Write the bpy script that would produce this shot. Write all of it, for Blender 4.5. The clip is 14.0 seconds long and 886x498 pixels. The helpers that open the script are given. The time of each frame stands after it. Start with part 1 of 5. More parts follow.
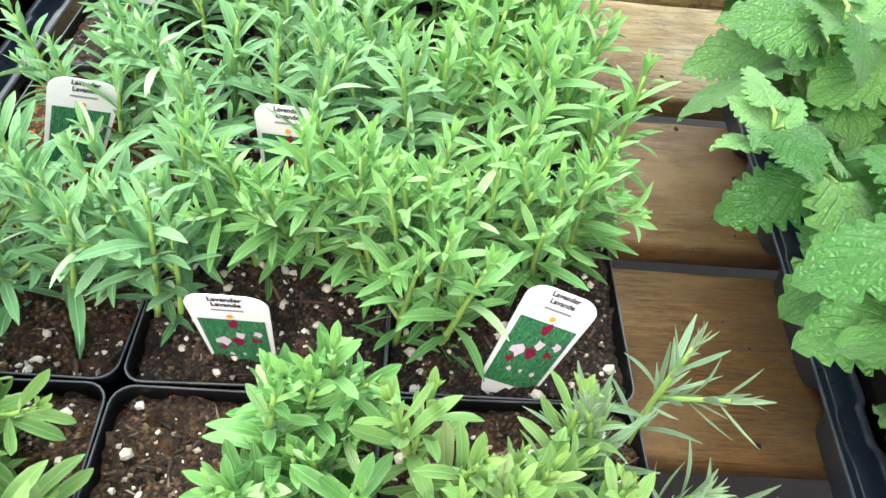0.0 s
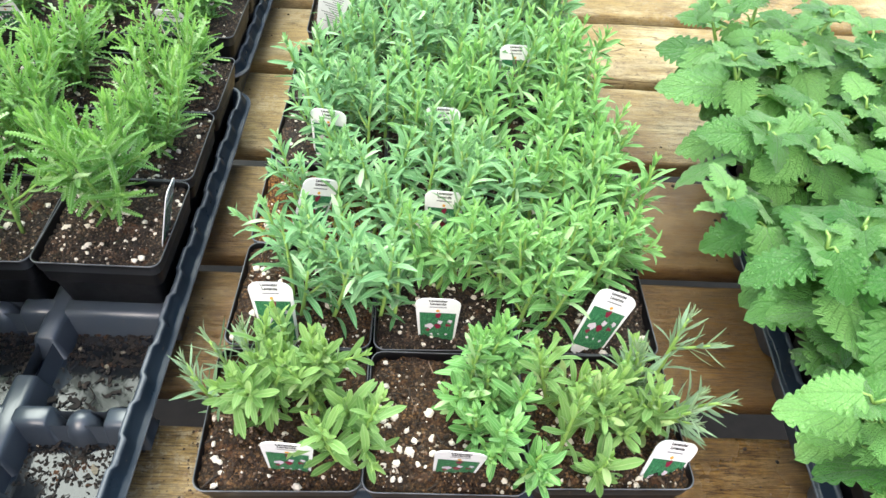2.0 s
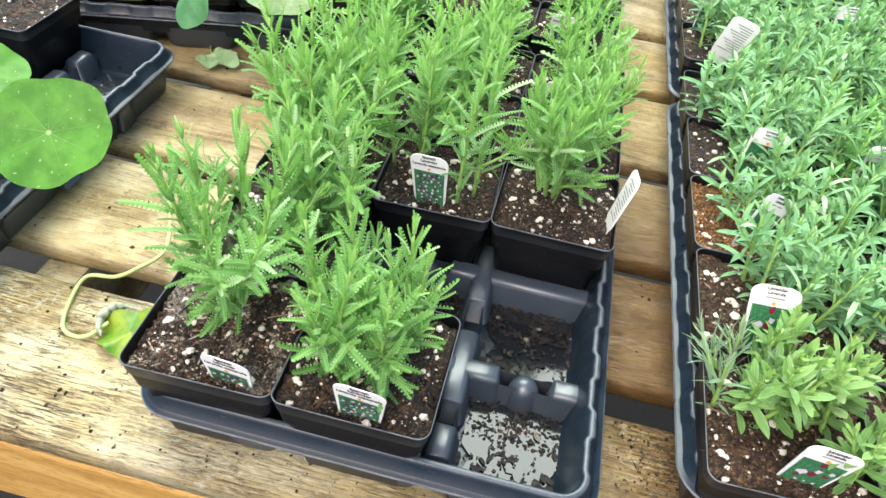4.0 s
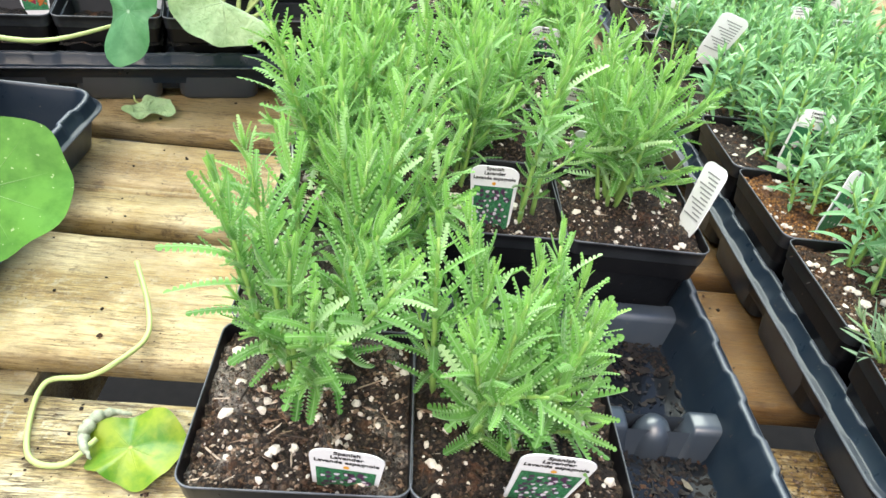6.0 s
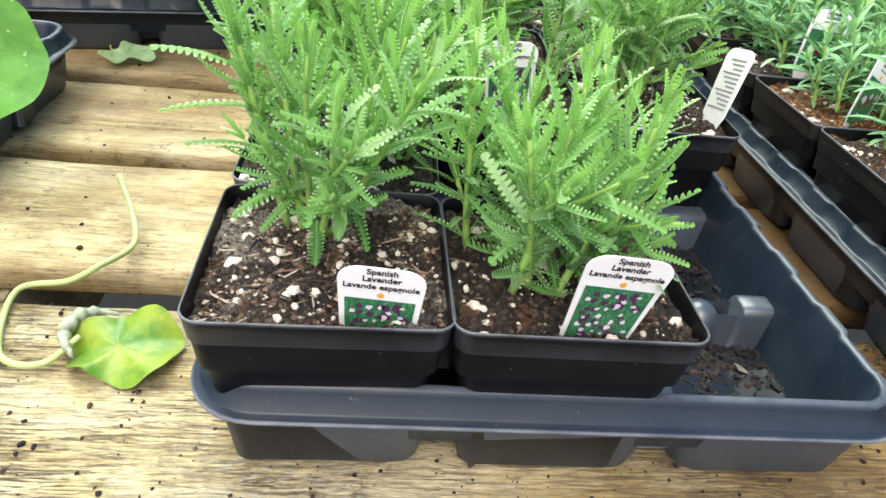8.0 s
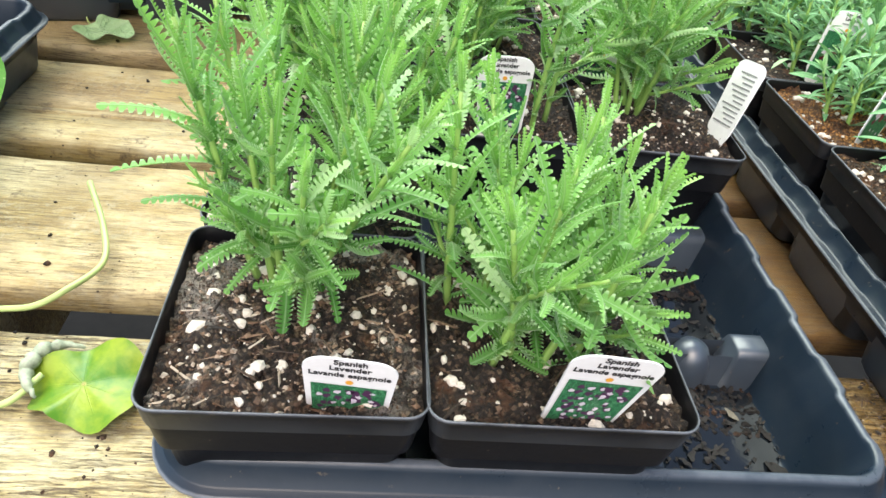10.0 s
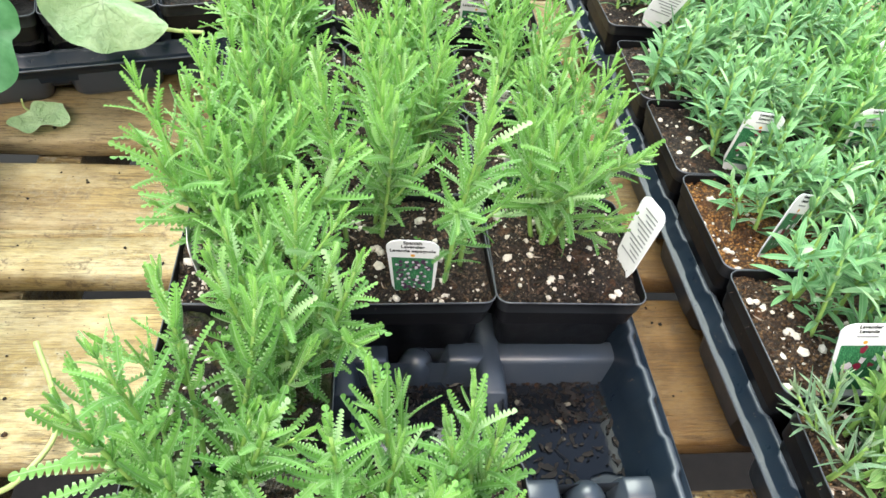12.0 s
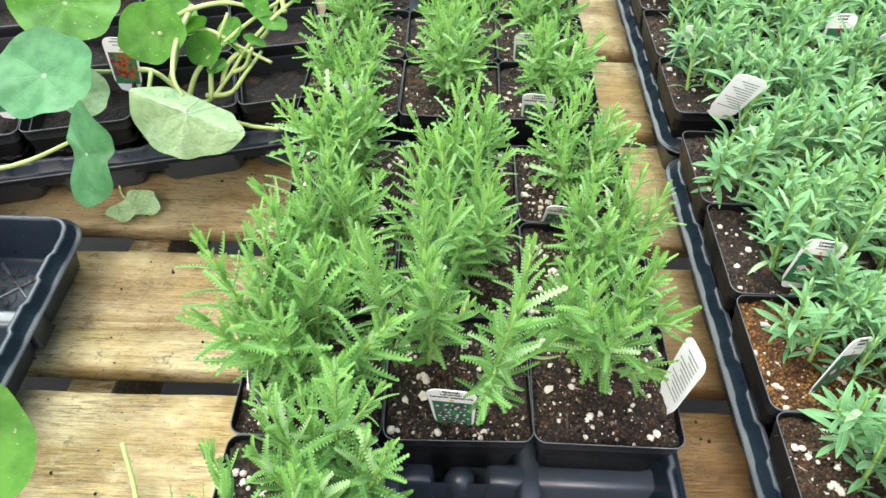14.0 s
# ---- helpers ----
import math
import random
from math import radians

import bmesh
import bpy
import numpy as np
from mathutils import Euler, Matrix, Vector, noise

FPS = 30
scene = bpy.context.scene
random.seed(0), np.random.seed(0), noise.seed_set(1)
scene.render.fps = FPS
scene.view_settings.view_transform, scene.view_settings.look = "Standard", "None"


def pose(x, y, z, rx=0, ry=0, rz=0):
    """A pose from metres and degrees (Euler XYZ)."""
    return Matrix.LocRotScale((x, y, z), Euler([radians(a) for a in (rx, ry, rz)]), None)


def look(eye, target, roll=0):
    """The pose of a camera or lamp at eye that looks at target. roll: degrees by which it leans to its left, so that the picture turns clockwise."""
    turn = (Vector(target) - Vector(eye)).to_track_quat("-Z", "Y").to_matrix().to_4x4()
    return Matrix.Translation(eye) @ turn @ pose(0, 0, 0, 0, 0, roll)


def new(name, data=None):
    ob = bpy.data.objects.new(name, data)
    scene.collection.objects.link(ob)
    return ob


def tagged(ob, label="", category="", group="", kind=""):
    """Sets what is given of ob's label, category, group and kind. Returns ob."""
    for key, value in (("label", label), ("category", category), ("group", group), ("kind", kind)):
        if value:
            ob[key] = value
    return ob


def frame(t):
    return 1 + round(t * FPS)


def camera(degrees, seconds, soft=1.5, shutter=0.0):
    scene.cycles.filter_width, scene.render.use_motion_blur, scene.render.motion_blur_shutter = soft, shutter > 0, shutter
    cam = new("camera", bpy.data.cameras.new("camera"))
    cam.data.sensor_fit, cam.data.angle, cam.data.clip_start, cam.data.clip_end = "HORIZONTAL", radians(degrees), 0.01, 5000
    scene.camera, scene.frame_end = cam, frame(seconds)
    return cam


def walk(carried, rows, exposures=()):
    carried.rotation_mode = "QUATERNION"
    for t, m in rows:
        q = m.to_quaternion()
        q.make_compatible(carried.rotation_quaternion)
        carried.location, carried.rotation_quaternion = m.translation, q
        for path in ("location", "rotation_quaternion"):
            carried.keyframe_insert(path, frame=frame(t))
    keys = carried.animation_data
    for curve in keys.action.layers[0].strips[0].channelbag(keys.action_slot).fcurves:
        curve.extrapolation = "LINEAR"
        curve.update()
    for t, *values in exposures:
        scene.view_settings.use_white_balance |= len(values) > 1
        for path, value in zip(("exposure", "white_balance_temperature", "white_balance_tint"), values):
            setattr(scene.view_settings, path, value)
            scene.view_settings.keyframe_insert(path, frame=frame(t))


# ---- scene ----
cam = camera(66.1, 14.0)
PATH = [
    (0, (0.0, 0.01, 0.31), (0.097, 1.302, -1.214), 6.8),
    (0.5, (-0.029, -0.043, 0.354), (-0.009, 1.326, -1.104), 4.5),
    (1, (-0.054, -0.084, 0.4), (-0.048, 1.288, -1.055), 4.6),
    (1.5, (-0.063, -0.101, 0.424), (-0.019, 1.249, -1.051), 3.9),
    (2, (-0.078, -0.124, 0.451), (0.016, 1.246, -1.002), 4.8),
    (2.5, (-0.107, -0.156, 0.46), (-0.046, 1.251, -0.96), 4.1),
    (3, (-0.176, -0.195, 0.45), (-0.249, 1.266, -0.914), 5.5),
    (3.1, (-0.188, -0.194, 0.45), (-0.257, 1.255, -0.928), 6.0),
    (3.5, (-0.237, -0.203, 0.434), (-0.46, 1.256, -0.919), 5.4),
    (3.7, (-0.279, -0.198, 0.425), (-0.489, 1.257, -0.931), 6.6),
    (4, (-0.326, -0.176, 0.407), (-0.513, 1.26, -0.973), 7.9),
    (4.2, (-0.351, -0.161, 0.395), (-0.549, 1.299, -0.957), 7.2),
    (6.3, (-0.457, -0.138, 0.287), (-0.276, 1.512, -0.828), 7.9),
    (6.5, (-0.462, -0.149, 0.263), (-0.285, 1.531, -0.808), 7.0),
    (7, (-0.466, -0.157, 0.234), (-0.257, 1.511, -0.849), 7.4),
    (9.3, (-0.458, -0.142, 0.23), (-0.244, 1.443, -0.97), 7.8),
    (9.5, (-0.46, -0.137, 0.24), (-0.249, 1.423, -0.994), 8.2),
    (10, (-0.457, -0.117, 0.256), (-0.23, 1.44, -0.979), 9.4),
    (10.5, (-0.455, -0.111, 0.264), (-0.243, 1.436, -0.985), 8.5),
    (11, (-0.451, -0.093, 0.311), (-0.232, 1.395, -1.006), 7.3),
    (11.5, (-0.44, -0.077, 0.353), (-0.21, 1.334, -1.045), 8.1),
    (12, (-0.425, -0.042, 0.383), (-0.163, 1.312, -1.065), 8.6),
    (12.5, (-0.412, -0.004, 0.4), (-0.114, 1.326, -1.064), 8.6),
    (13, (-0.407, 0.021, 0.423), (-0.166, 1.295, -1.1), 7.8),
    (13.5, (-0.4, 0.023, 0.452), (-0.278, 1.335, -1.053), 4.4),
    (14, (-0.402, 0.012, 0.46), (-0.397, 1.34, -1.035), 2.1),
]
walk(cam, [(t, look(eye, target, roll)) for t, eye, target, roll in PATH], [(0.0, 1.36), (1.0, 1.32), (2.5, 1.28), (3.5, 1.34), (4.2, 1.33), (7.0, 1.31), (9.5, 1.29), (11.0, 1.31), (12.3, 1.28), (14.0, 1.18)])

# ---------------------------------------------------------------- world and light
world = bpy.data.worlds.new("sky")
scene.world = world
world.use_nodes = True
wn = world.node_tree.nodes
sky = wn.new("ShaderNodeTexSky")
sky.sky_type, sky.sun_disc = "NISHITA", False
sky.sun_elevation, sky.sun_rotation = radians(52), radians(199)
sky.air_density, sky.dust_density, sky.ozone_density = 1.0, 4.0, 1.0
wn["Background"].inputs["Strength"].default_value = 0.15
world.node_tree.links.new(sky.outputs[0], wn["Background"].inputs["Color"])
sun_data = bpy.data.lights.new("sun", "SUN")
sun_data.energy, sun_data.angle, sun_data.color = 3.0, radians(48), (0.93, 1.0, 0.90)
sun = new("sun", sun_data)
sun.matrix_world = look((-0.7, 2.05, 2.75), (0, 0, 0))

# ---------------------------------------------------------------- materials


class Net:
    """A short way to wire shader nodes."""

    def __init__(self, name):
        self.mat = bpy.data.materials.new(name)
        self.mat.use_nodes = True
        self.tree = self.mat.node_tree
        self.bsdf = self.tree.nodes["Principled BSDF"]
        self.out = self.tree.nodes["Material Output"]

    def node(self, kind, settings=None, **inputs):
        n = self.tree.nodes.new(kind)
        s = settings or {}
        if "operation" in s:
            n.operation, n.use_clamp = s["operation"], s["use_clamp"]
        if "data_type" in s:
            n.data_type, n.blend_type = s["data_type"], s["blend_type"]
        if "feature" in s:
            n.feature = s["feature"]
        for key, value in inputs.items():
            self.put(n, key.replace("_", " "), value)
        return n

    def put(self, n, key, value):
        socket = n.inputs[int(key[1:])] if key[0] == "i" and key[1:].isdigit() else n.inputs[key]
        if isinstance(value, bpy.types.NodeSocket):
            self.tree.links.new(value, socket)
        else:
            socket.default_value = value

    def noise(self, vec, scale, detail=4.0, rough=0.55, distort=0.0):
        return self.node("ShaderNodeTexNoise", Vector=vec, Scale=scale, Detail=detail, Roughness=rough, Distortion=distort).outputs["Fac"]

    def ramp(self, fac, stops):
        n = self.node("ShaderNodeValToRGB", Fac=fac)
        e = n.color_ramp.elements
        while len(e) < len(stops):
            e.new(0.5)
        for el, (p, c) in zip(e, stops):
            el.position, el.color = p, (c, c, c, 1) if isinstance(c, (int, float)) else (*c, 1)
        return n.outputs["Color"]

    def mix(self, fac, a, b, how="MIX"):
        n = self.node("ShaderNodeMix", {"data_type": "RGBA", "blend_type": how})
        self.put(n, "i0", fac)
        self.put(n, "i6", a if not isinstance(a, tuple) else (*a, 1))
        self.put(n, "i7", b if not isinstance(b, tuple) else (*b, 1))
        return n.outputs[2]

    def math(self, how, a, b=0.0, clamp=False):
        return self.node("ShaderNodeMath", {"operation": how, "use_clamp": clamp}, i0=a, i1=b).outputs[0]

    def coords(self, which="Object", scale=(1, 1, 1), shift=None):
        c = self.node("ShaderNodeTexCoord").outputs[which]
        m = self.node("ShaderNodeMapping", Vector=c, Scale=scale)
        if shift is not None:
            self.put(m, "Location", shift)
        return m.outputs[0]

    def bump(self, height, strength=0.3, distance=0.001):
        n = self.node("ShaderNodeBump", Height=height, Strength=strength, Distance=distance)
        return n.outputs[0]

    def finish(self, color=None, rough=None, normal=None, **more):
        b = self.bsdf
        for key, value in (("Base Color", color), ("Roughness", rough), ("Normal", normal)):
            if value is not None:
                self.put(b, key, (*value, 1) if isinstance(value, tuple) and len(value) == 3 else value)
        for key, value in more.items():
            self.put(b, key.replace("_", " "), value)
        return self.mat


def wood_material(name, worn=1.0, tone=(1.0, 1.0, 1.0), gloss=0.0, grit=0.35):
    n = Net(name)
    rnd = n.node("ShaderNodeObjectInfo").outputs["Random"]
    shift = n.node("ShaderNodeCombineXYZ", X=n.math("MULTIPLY", rnd, 7.0), Y=n.math("MULTIPLY", rnd, 0.3)).outputs[0]
    flat = n.coords("Object", (1, 1, 1), shift)
    bands = n.noise(n.coords("Object", (1.6, 34, 34), shift), 1.0, 3.0, 0.5, 0.5)
    rings = n.noise(n.coords("Object", (4, 150, 150), shift), 1.0, 6.0, 0.72, 1.0)
    fine = n.noise(n.coords("Object", (34, 800, 800), shift), 1.0, 5.0, 0.72, 0.5)
    col = n.ramp(rings, [(0.30, (0.27, 0.185, 0.068)), (0.5, (0.345, 0.25, 0.098)), (0.68, (0.41, 0.32, 0.145))])
    col = n.mix(n.ramp(fine, [(0.42, 0.9 * worn), (0.53, 0.0)]), col, (0.15, 0.10, 0.045))
    col = n.mix(n.ramp(bands, [(0.56, 0.0), (0.72, 0.5)]), col, (0.28, 0.18, 0.062))
    # bleached and grey patches
    blotch = n.noise(flat, 9.0, 5.0, 0.6)
    pale = n.ramp(n.noise(n.coords("Object", (8, 20, 20), shift), 1.0, 6.0, 0.7), [(0.46, 0.0), (0.62, 0.65)])
    col = n.mix(pale, col, (0.55, 0.48, 0.32))
    grey = n.math("MULTIPLY", n.ramp(n.noise(flat, 160.0, 5.0, 0.75), [(0.5, 0.0), (0.6, 0.8)]), n.ramp(n.noise(flat, 13.0, 4.0, 0.6), [(0.47, 0.0), (0.6, 0.9)]))
    col = n.mix(n.math("MULTIPLY", grey, worn), col, (0.43, 0.40, 0.31))
    col = n.mix(1.0, col, tone, "MULTIPLY")
    # short dark fibres and mildew, in patches
    fibre = n.ramp(n.noise(n.coords("Object", (46, 620, 620), shift), 1.0, 6.0, 0.78, 0.8), [(0.43, 1.0), (0.49, 0.0)])
    fibre = n.math("MULTIPLY", fibre, n.ramp(n.noise(flat, 15.0, 5.0, 0.65), [(0.40, 0.15), (0.58, 1.0)]))
    col = n.mix(n.math("MULTIPLY", fibre, worn), col, (0.10, 0.066, 0.032))
    # grey dirt rubbed into the open grain
    dash = n.ramp(n.noise(n.coords("Object", (150, 1100, 1100), shift), 1.0, 3.0, 0.8), [(0.45, 1.0), (0.53, 0.0)])
    where = n.ramp(n.noise(n.coords("Object", (14, 40, 40), shift), 1.0, 5.0, 0.7), [(0.40, 0.12), (0.62, 1.0)])
    dash = n.math("MULTIPLY", n.math("MULTIPLY", dash, where), grit)
    col = n.mix(n.math("MULTIPLY", dash, 0.8), col, (0.085, 0.066, 0.040))
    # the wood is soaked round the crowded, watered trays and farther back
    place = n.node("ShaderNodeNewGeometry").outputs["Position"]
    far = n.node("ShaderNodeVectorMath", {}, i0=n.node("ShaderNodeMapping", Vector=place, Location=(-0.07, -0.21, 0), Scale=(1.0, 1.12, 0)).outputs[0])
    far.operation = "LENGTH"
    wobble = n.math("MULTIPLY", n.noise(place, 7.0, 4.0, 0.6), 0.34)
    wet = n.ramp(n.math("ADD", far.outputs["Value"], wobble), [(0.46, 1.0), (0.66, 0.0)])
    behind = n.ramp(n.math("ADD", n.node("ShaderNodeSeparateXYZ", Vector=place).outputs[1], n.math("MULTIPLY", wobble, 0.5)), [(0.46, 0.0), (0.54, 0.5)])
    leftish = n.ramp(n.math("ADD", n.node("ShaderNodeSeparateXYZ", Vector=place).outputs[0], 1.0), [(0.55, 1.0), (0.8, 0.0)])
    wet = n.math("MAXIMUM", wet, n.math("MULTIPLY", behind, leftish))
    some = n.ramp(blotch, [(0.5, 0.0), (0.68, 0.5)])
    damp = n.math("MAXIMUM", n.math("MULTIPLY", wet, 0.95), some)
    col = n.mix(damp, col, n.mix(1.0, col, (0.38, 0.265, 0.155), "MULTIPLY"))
    # checks that run with the grain
    wav = n.noise(n.coords("Object", (2.2, 20, 20), shift), 1.0, 4.0, 0.55, 0.2)
    crack = n.ramp(n.math("ABSOLUTE", n.math("SUBTRACT", wav, 0.5)), [(0.0, 1.0), (0.003, 0.8), (0.007, 0.0)])
    crack = n.math("MULTIPLY", crack, n.ramp(n.noise(flat, 4.0, 2.0), [(0.57, 0.0), (0.63, 1.0)]))
    col = n.mix(n.math("MULTIPLY", crack, 0.85), col, (0.06, 0.03, 0.012))
    # knots
    knot = n.node("ShaderNodeTexVoronoi", Vector=n.coords("Object", (5, 11, 11), shift), Scale=1.0)
    eye = n.math("MULTIPLY", n.ramp(knot.outputs["Distance"], [(0.03, 1.0), (0.1, 0.0)]), n.ramp(n.node("ShaderNodeSeparateColor", Color=knot.outputs["Color"]).outputs[1], [(0.55, 0.0), (0.6, 0.85)]))
    col = n.mix(eye, col, (0.11, 0.05, 0.02))
    dirt = n.ramp(n.noise(flat, 55.0, 8.0, 0.78), [(0.55, 0.0), (0.64, 0.85)])
    dirt = n.math("MULTIPLY", dirt, n.ramp(n.noise(flat, 8.0, 3.0), [(0.42, 0.2), (0.6, 1.0)]))
    col = n.mix(dirt, col, (0.085, 0.056, 0.03))
    specks = n.node("ShaderNodeTexVoronoi", Vector=n.coords("Object", (1, 1.6, 1), shift), Scale=170.0).outputs["Distance"]
    dots = n.math("MULTIPLY", n.ramp(specks, [(0.07, 1.0), (0.15, 0.0)]), n.ramp(n.noise(flat, 18.0, 4.0), [(0.5, 0.0), (0.58, 1.0)]))
    col = n.mix(dots, col, (0.035, 0.022, 0.014))
    h = n.math("ADD", n.math("MULTIPLY", rings, 0.7), n.math("MULTIPLY", fine, 0.6))
    h = n.math("SUBTRACT", h, n.math("ADD", n.math("MULTIPLY", crack, 1.8), n.math("MULTIPLY", n.math("ADD", fibre, dash), 0.6)))
    rough = n.math("SUBTRACT", n.ramp(blotch, [(0.35, 0.62), (0.65, 0.42)]), n.math("ADD", n.math("MULTIPLY", wet, 0.18 - 0.5 * gloss), gloss))
    return n.finish(col, rough, n.bump(h, 0.25 + 0.45 * worn, 0.0012))


def plastic_material(name, base, rough, dust, bump=0.12, worn=0.0, shine=0.5):
    n = Net(name)
    c = n.coords("Object")
    scuff = n.noise(c, 60.0, 5.0, 0.65)
    fine = n.noise(c, 380.0, 3.0, 0.6)
    amount = n.ramp(scuff, [(0.42, 0.0), (0.75, dust)])
    col = n.mix(amount, base, (0.20, 0.20, 0.19))
    # paler convex edges: rubbed plastic plus the sky's edge highlight, put into the colour
    if worn:
        ridge = n.ramp(n.node("ShaderNodeNewGeometry").outputs["Pointiness"], [(0.53, 0.0), (0.60, 1.0)])
        col = n.mix(n.math("MULTIPLY", n.math("MULTIPLY", ridge, n.ramp(scuff, [(0.3, 0.4), (0.6, 1.0)])), worn), col, (0.34, 0.37, 0.41))
    bits = n.ramp(n.noise(c, 170.0, 4.0, 0.7), [(0.67, 0.0), (0.72, 0.5)])
    col = n.mix(bits, col, (0.16, 0.12, 0.08))
    r = n.math("ADD", n.math("MULTIPLY", scuff, 0.35), rough - 0.15)
    return n.finish(col, r, n.bump(fine, bump, 0.0006), Specular_IOR_Level=shine)


def soil_material(name, dark, mid, light, moss=0.0, crust=0.0):
    n = Net(name)
    c = n.coords("Object", (1, 1, 1), n.node("ShaderNodeObjectInfo").outputs["Random"])
    big = n.noise(c, 45.0, 5.0, 0.65)
    fine = n.noise(c, 700.0, 6.0, 0.85, 0.8)
    clods = n.node("ShaderNodeTexVoronoi", Vector=c, Scale=520.0)
    tint = n.node("ShaderNodeSeparateColor", Color=clods.outputs["Color"])
    col = n.ramp(n.math("ADD", n.math("MULTIPLY", fine, 0.7), n.math("MULTIPLY", tint.outputs[1], 0.3)), [(0.38, dark), (0.52, mid), (0.66, light)])
    col = n.mix(n.ramp(clods.outputs["Distance"], [(0.35, 0.0), (0.62, 0.85)]), col, dark)
    col = n.mix(n.ramp(big, [(0.42, 0.6), (0.58, 0.0)]), col, dark)
    col = n.mix(n.ramp(n.noise(c, 70.0, 4.0), [(0.58, 0.0), (0.68, 0.6)]), col, (0.17, 0.07, 0.025))
    if moss:
        col = n.mix(n.ramp(n.noise(c, 38.0, 5.0), [(0.46, 0.0), (0.58, moss)]), col, (0.055, 0.085, 0.018))
    if crust:
        col = n.mix(n.math("MULTIPLY", n.ramp(n.noise(c, 42.0, 4.0), [(0.5, 0.0), (0.6, crust)]), n.ramp(fine, [(0.42, 0.0), (0.56, 1.0)])), col, (0.42, 0.38, 0.33))
    h = n.math("ADD", fine, n.math("SUBTRACT", n.math("MULTIPLY", big, 0.8), clods.outputs["Distance"]))
    return n.finish(col, 0.8, n.bump(h, 1.0, 0.003))


def leaf_material(name, low, high, back, veins=0.0, fuzz=0.0, gloss=0.48, through_light=0.35, pattern="", edge=0.0):
    n = Net(name)
    isl = n.math("FRACT", n.math("ADD", n.node("ShaderNodeNewGeometry").outputs["Random Per Island"], n.node("ShaderNodeObjectInfo").outputs["Random"]))
    uv = n.node("ShaderNodeUVMap").outputs[0]
    sep = n.node("ShaderNodeSeparateXYZ", Vector=uv)
    u = n.math("ABSOLUTE", n.math("SUBTRACT", sep.outputs[0], 0.5))
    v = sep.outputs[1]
    c = n.coords("Object")
    patch = n.noise(c, 70.0, 4.0, 0.6)
    col = n.mix(n.math("SUBTRACT", n.math("ADD", n.math("MULTIPLY", isl, 0.95), n.math("MULTIPLY", patch, 0.4)), 0.16, True), low, high)
    if not pattern:
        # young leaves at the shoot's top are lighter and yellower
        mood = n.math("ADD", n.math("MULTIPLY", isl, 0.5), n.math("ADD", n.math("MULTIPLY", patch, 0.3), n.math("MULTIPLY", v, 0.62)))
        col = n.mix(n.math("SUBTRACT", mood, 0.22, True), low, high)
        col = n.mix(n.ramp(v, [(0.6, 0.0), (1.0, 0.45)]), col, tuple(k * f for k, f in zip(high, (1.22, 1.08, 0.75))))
        col = n.mix(n.ramp(isl, [(0.93, 0.0), (0.97, 0.6)]), col, back)
    if pattern == "radial":
        col = n.mix(n.ramp(n.noise(c, 55.0, 4.0, 0.6), [(0.4, 0.0), (0.6, 1.0)]), low, high)
    rib = n.ramp(u, [(0.0, 1.0), (0.07, 0.0)])
    if edge:
        col = n.mix(n.ramp(u, [(0.28, 0.0), (0.46, edge)]), col, back)
    height = n.noise(c, 420.0, 3.0, 0.6)
    if pattern == "pinnate":
        slant = n.math("SUBTRACT", n.math("MULTIPLY", v, 6.0), n.math("MULTIPLY", u, 6.0))
        saw = n.math("ABSOLUTE", n.math("SUBTRACT", n.math("FRACT", slant), 0.5))
        side = n.ramp(saw, [(0.0, 1.0), (0.13, 0.0)])
        net = n.node("ShaderNodeTexVoronoi", {"feature": "DISTANCE_TO_EDGE"}, Vector=n.node("ShaderNodeMapping", Vector=uv, Scale=(13, 18, 1)).outputs[0], Scale=1.0).outputs["Distance"]
        cell = n.ramp(net, [(0.0, 0.0), (0.34, 1.0)])
        line = n.math("MAXIMUM", rib, n.math("MULTIPLY", side, 0.9))
        height = n.math("SUBTRACT", n.math("MULTIPLY", cell, 0.7), n.math("MULTIPLY", line, 1.2))
        col = n.mix(n.math("MULTIPLY", line, veins), col, tuple(k * 0.55 for k in low))
        col = n.mix(n.math("MULTIPLY", n.math("SUBTRACT", 1.0, cell), 0.3), col, low)
        strength, dist = 0.5, 0.0015
    elif pattern == "radial":
        du = n.math("SUBTRACT", sep.outputs[0], 0.5)
        dv = n.math("SUBTRACT", v, 0.5)
        ang = n.math("MULTIPLY", n.math("ARCTAN2", dv, du), 9.0 / (2 * math.pi))
        rad = n.math("SQRT", n.math("ADD", n.math("MULTIPLY", du, du), n.math("MULTIPLY", dv, dv)))
        off = n.math("MULTIPLY", n.math("ABSOLUTE", n.math("SUBTRACT", n.math("FRACT", ang), 0.5)), rad)
        line = n.math("MULTIPLY", n.ramp(off, [(0.0, 1.0), (0.0045, 0.0)]), n.ramp(rad, [(0.0, 1.0), (0.36, 0.0)]))
        col = n.mix(n.math("MULTIPLY", line, veins), col, back)
        if name == "leaf_underside":
            patch = n.math("ADD", patch, n.noise(c, 150.0, 4.0, 0.6, 1.0))
        height = n.math("ADD", n.math("MULTIPLY", patch, 0.6), n.math("MULTIPLY", line, min(1.0, veins * 2)))
        col = n.mix(n.ramp(rad, [(0.012, 0.9), (0.026, 0.0)]), col, back)
        if veins > 0.5:
            spots = n.ramp(n.noise(uv, 24.0, 2.0), [(0.68, 0.0), (0.72, 0.6)])
            col = n.mix(spots, col, back)
        strength, dist = (1.0, 0.005) if name == "leaf_underside" else (0.5, 0.0022)
    else:
        col = n.mix(n.math("MULTIPLY", rib, veins), col, back)
        height = n.math("ADD", height, n.math("MULTIPLY", rib, 0.5))
        strength, dist = 0.55, 0.0008
    normal = n.bump(height, strength, dist)
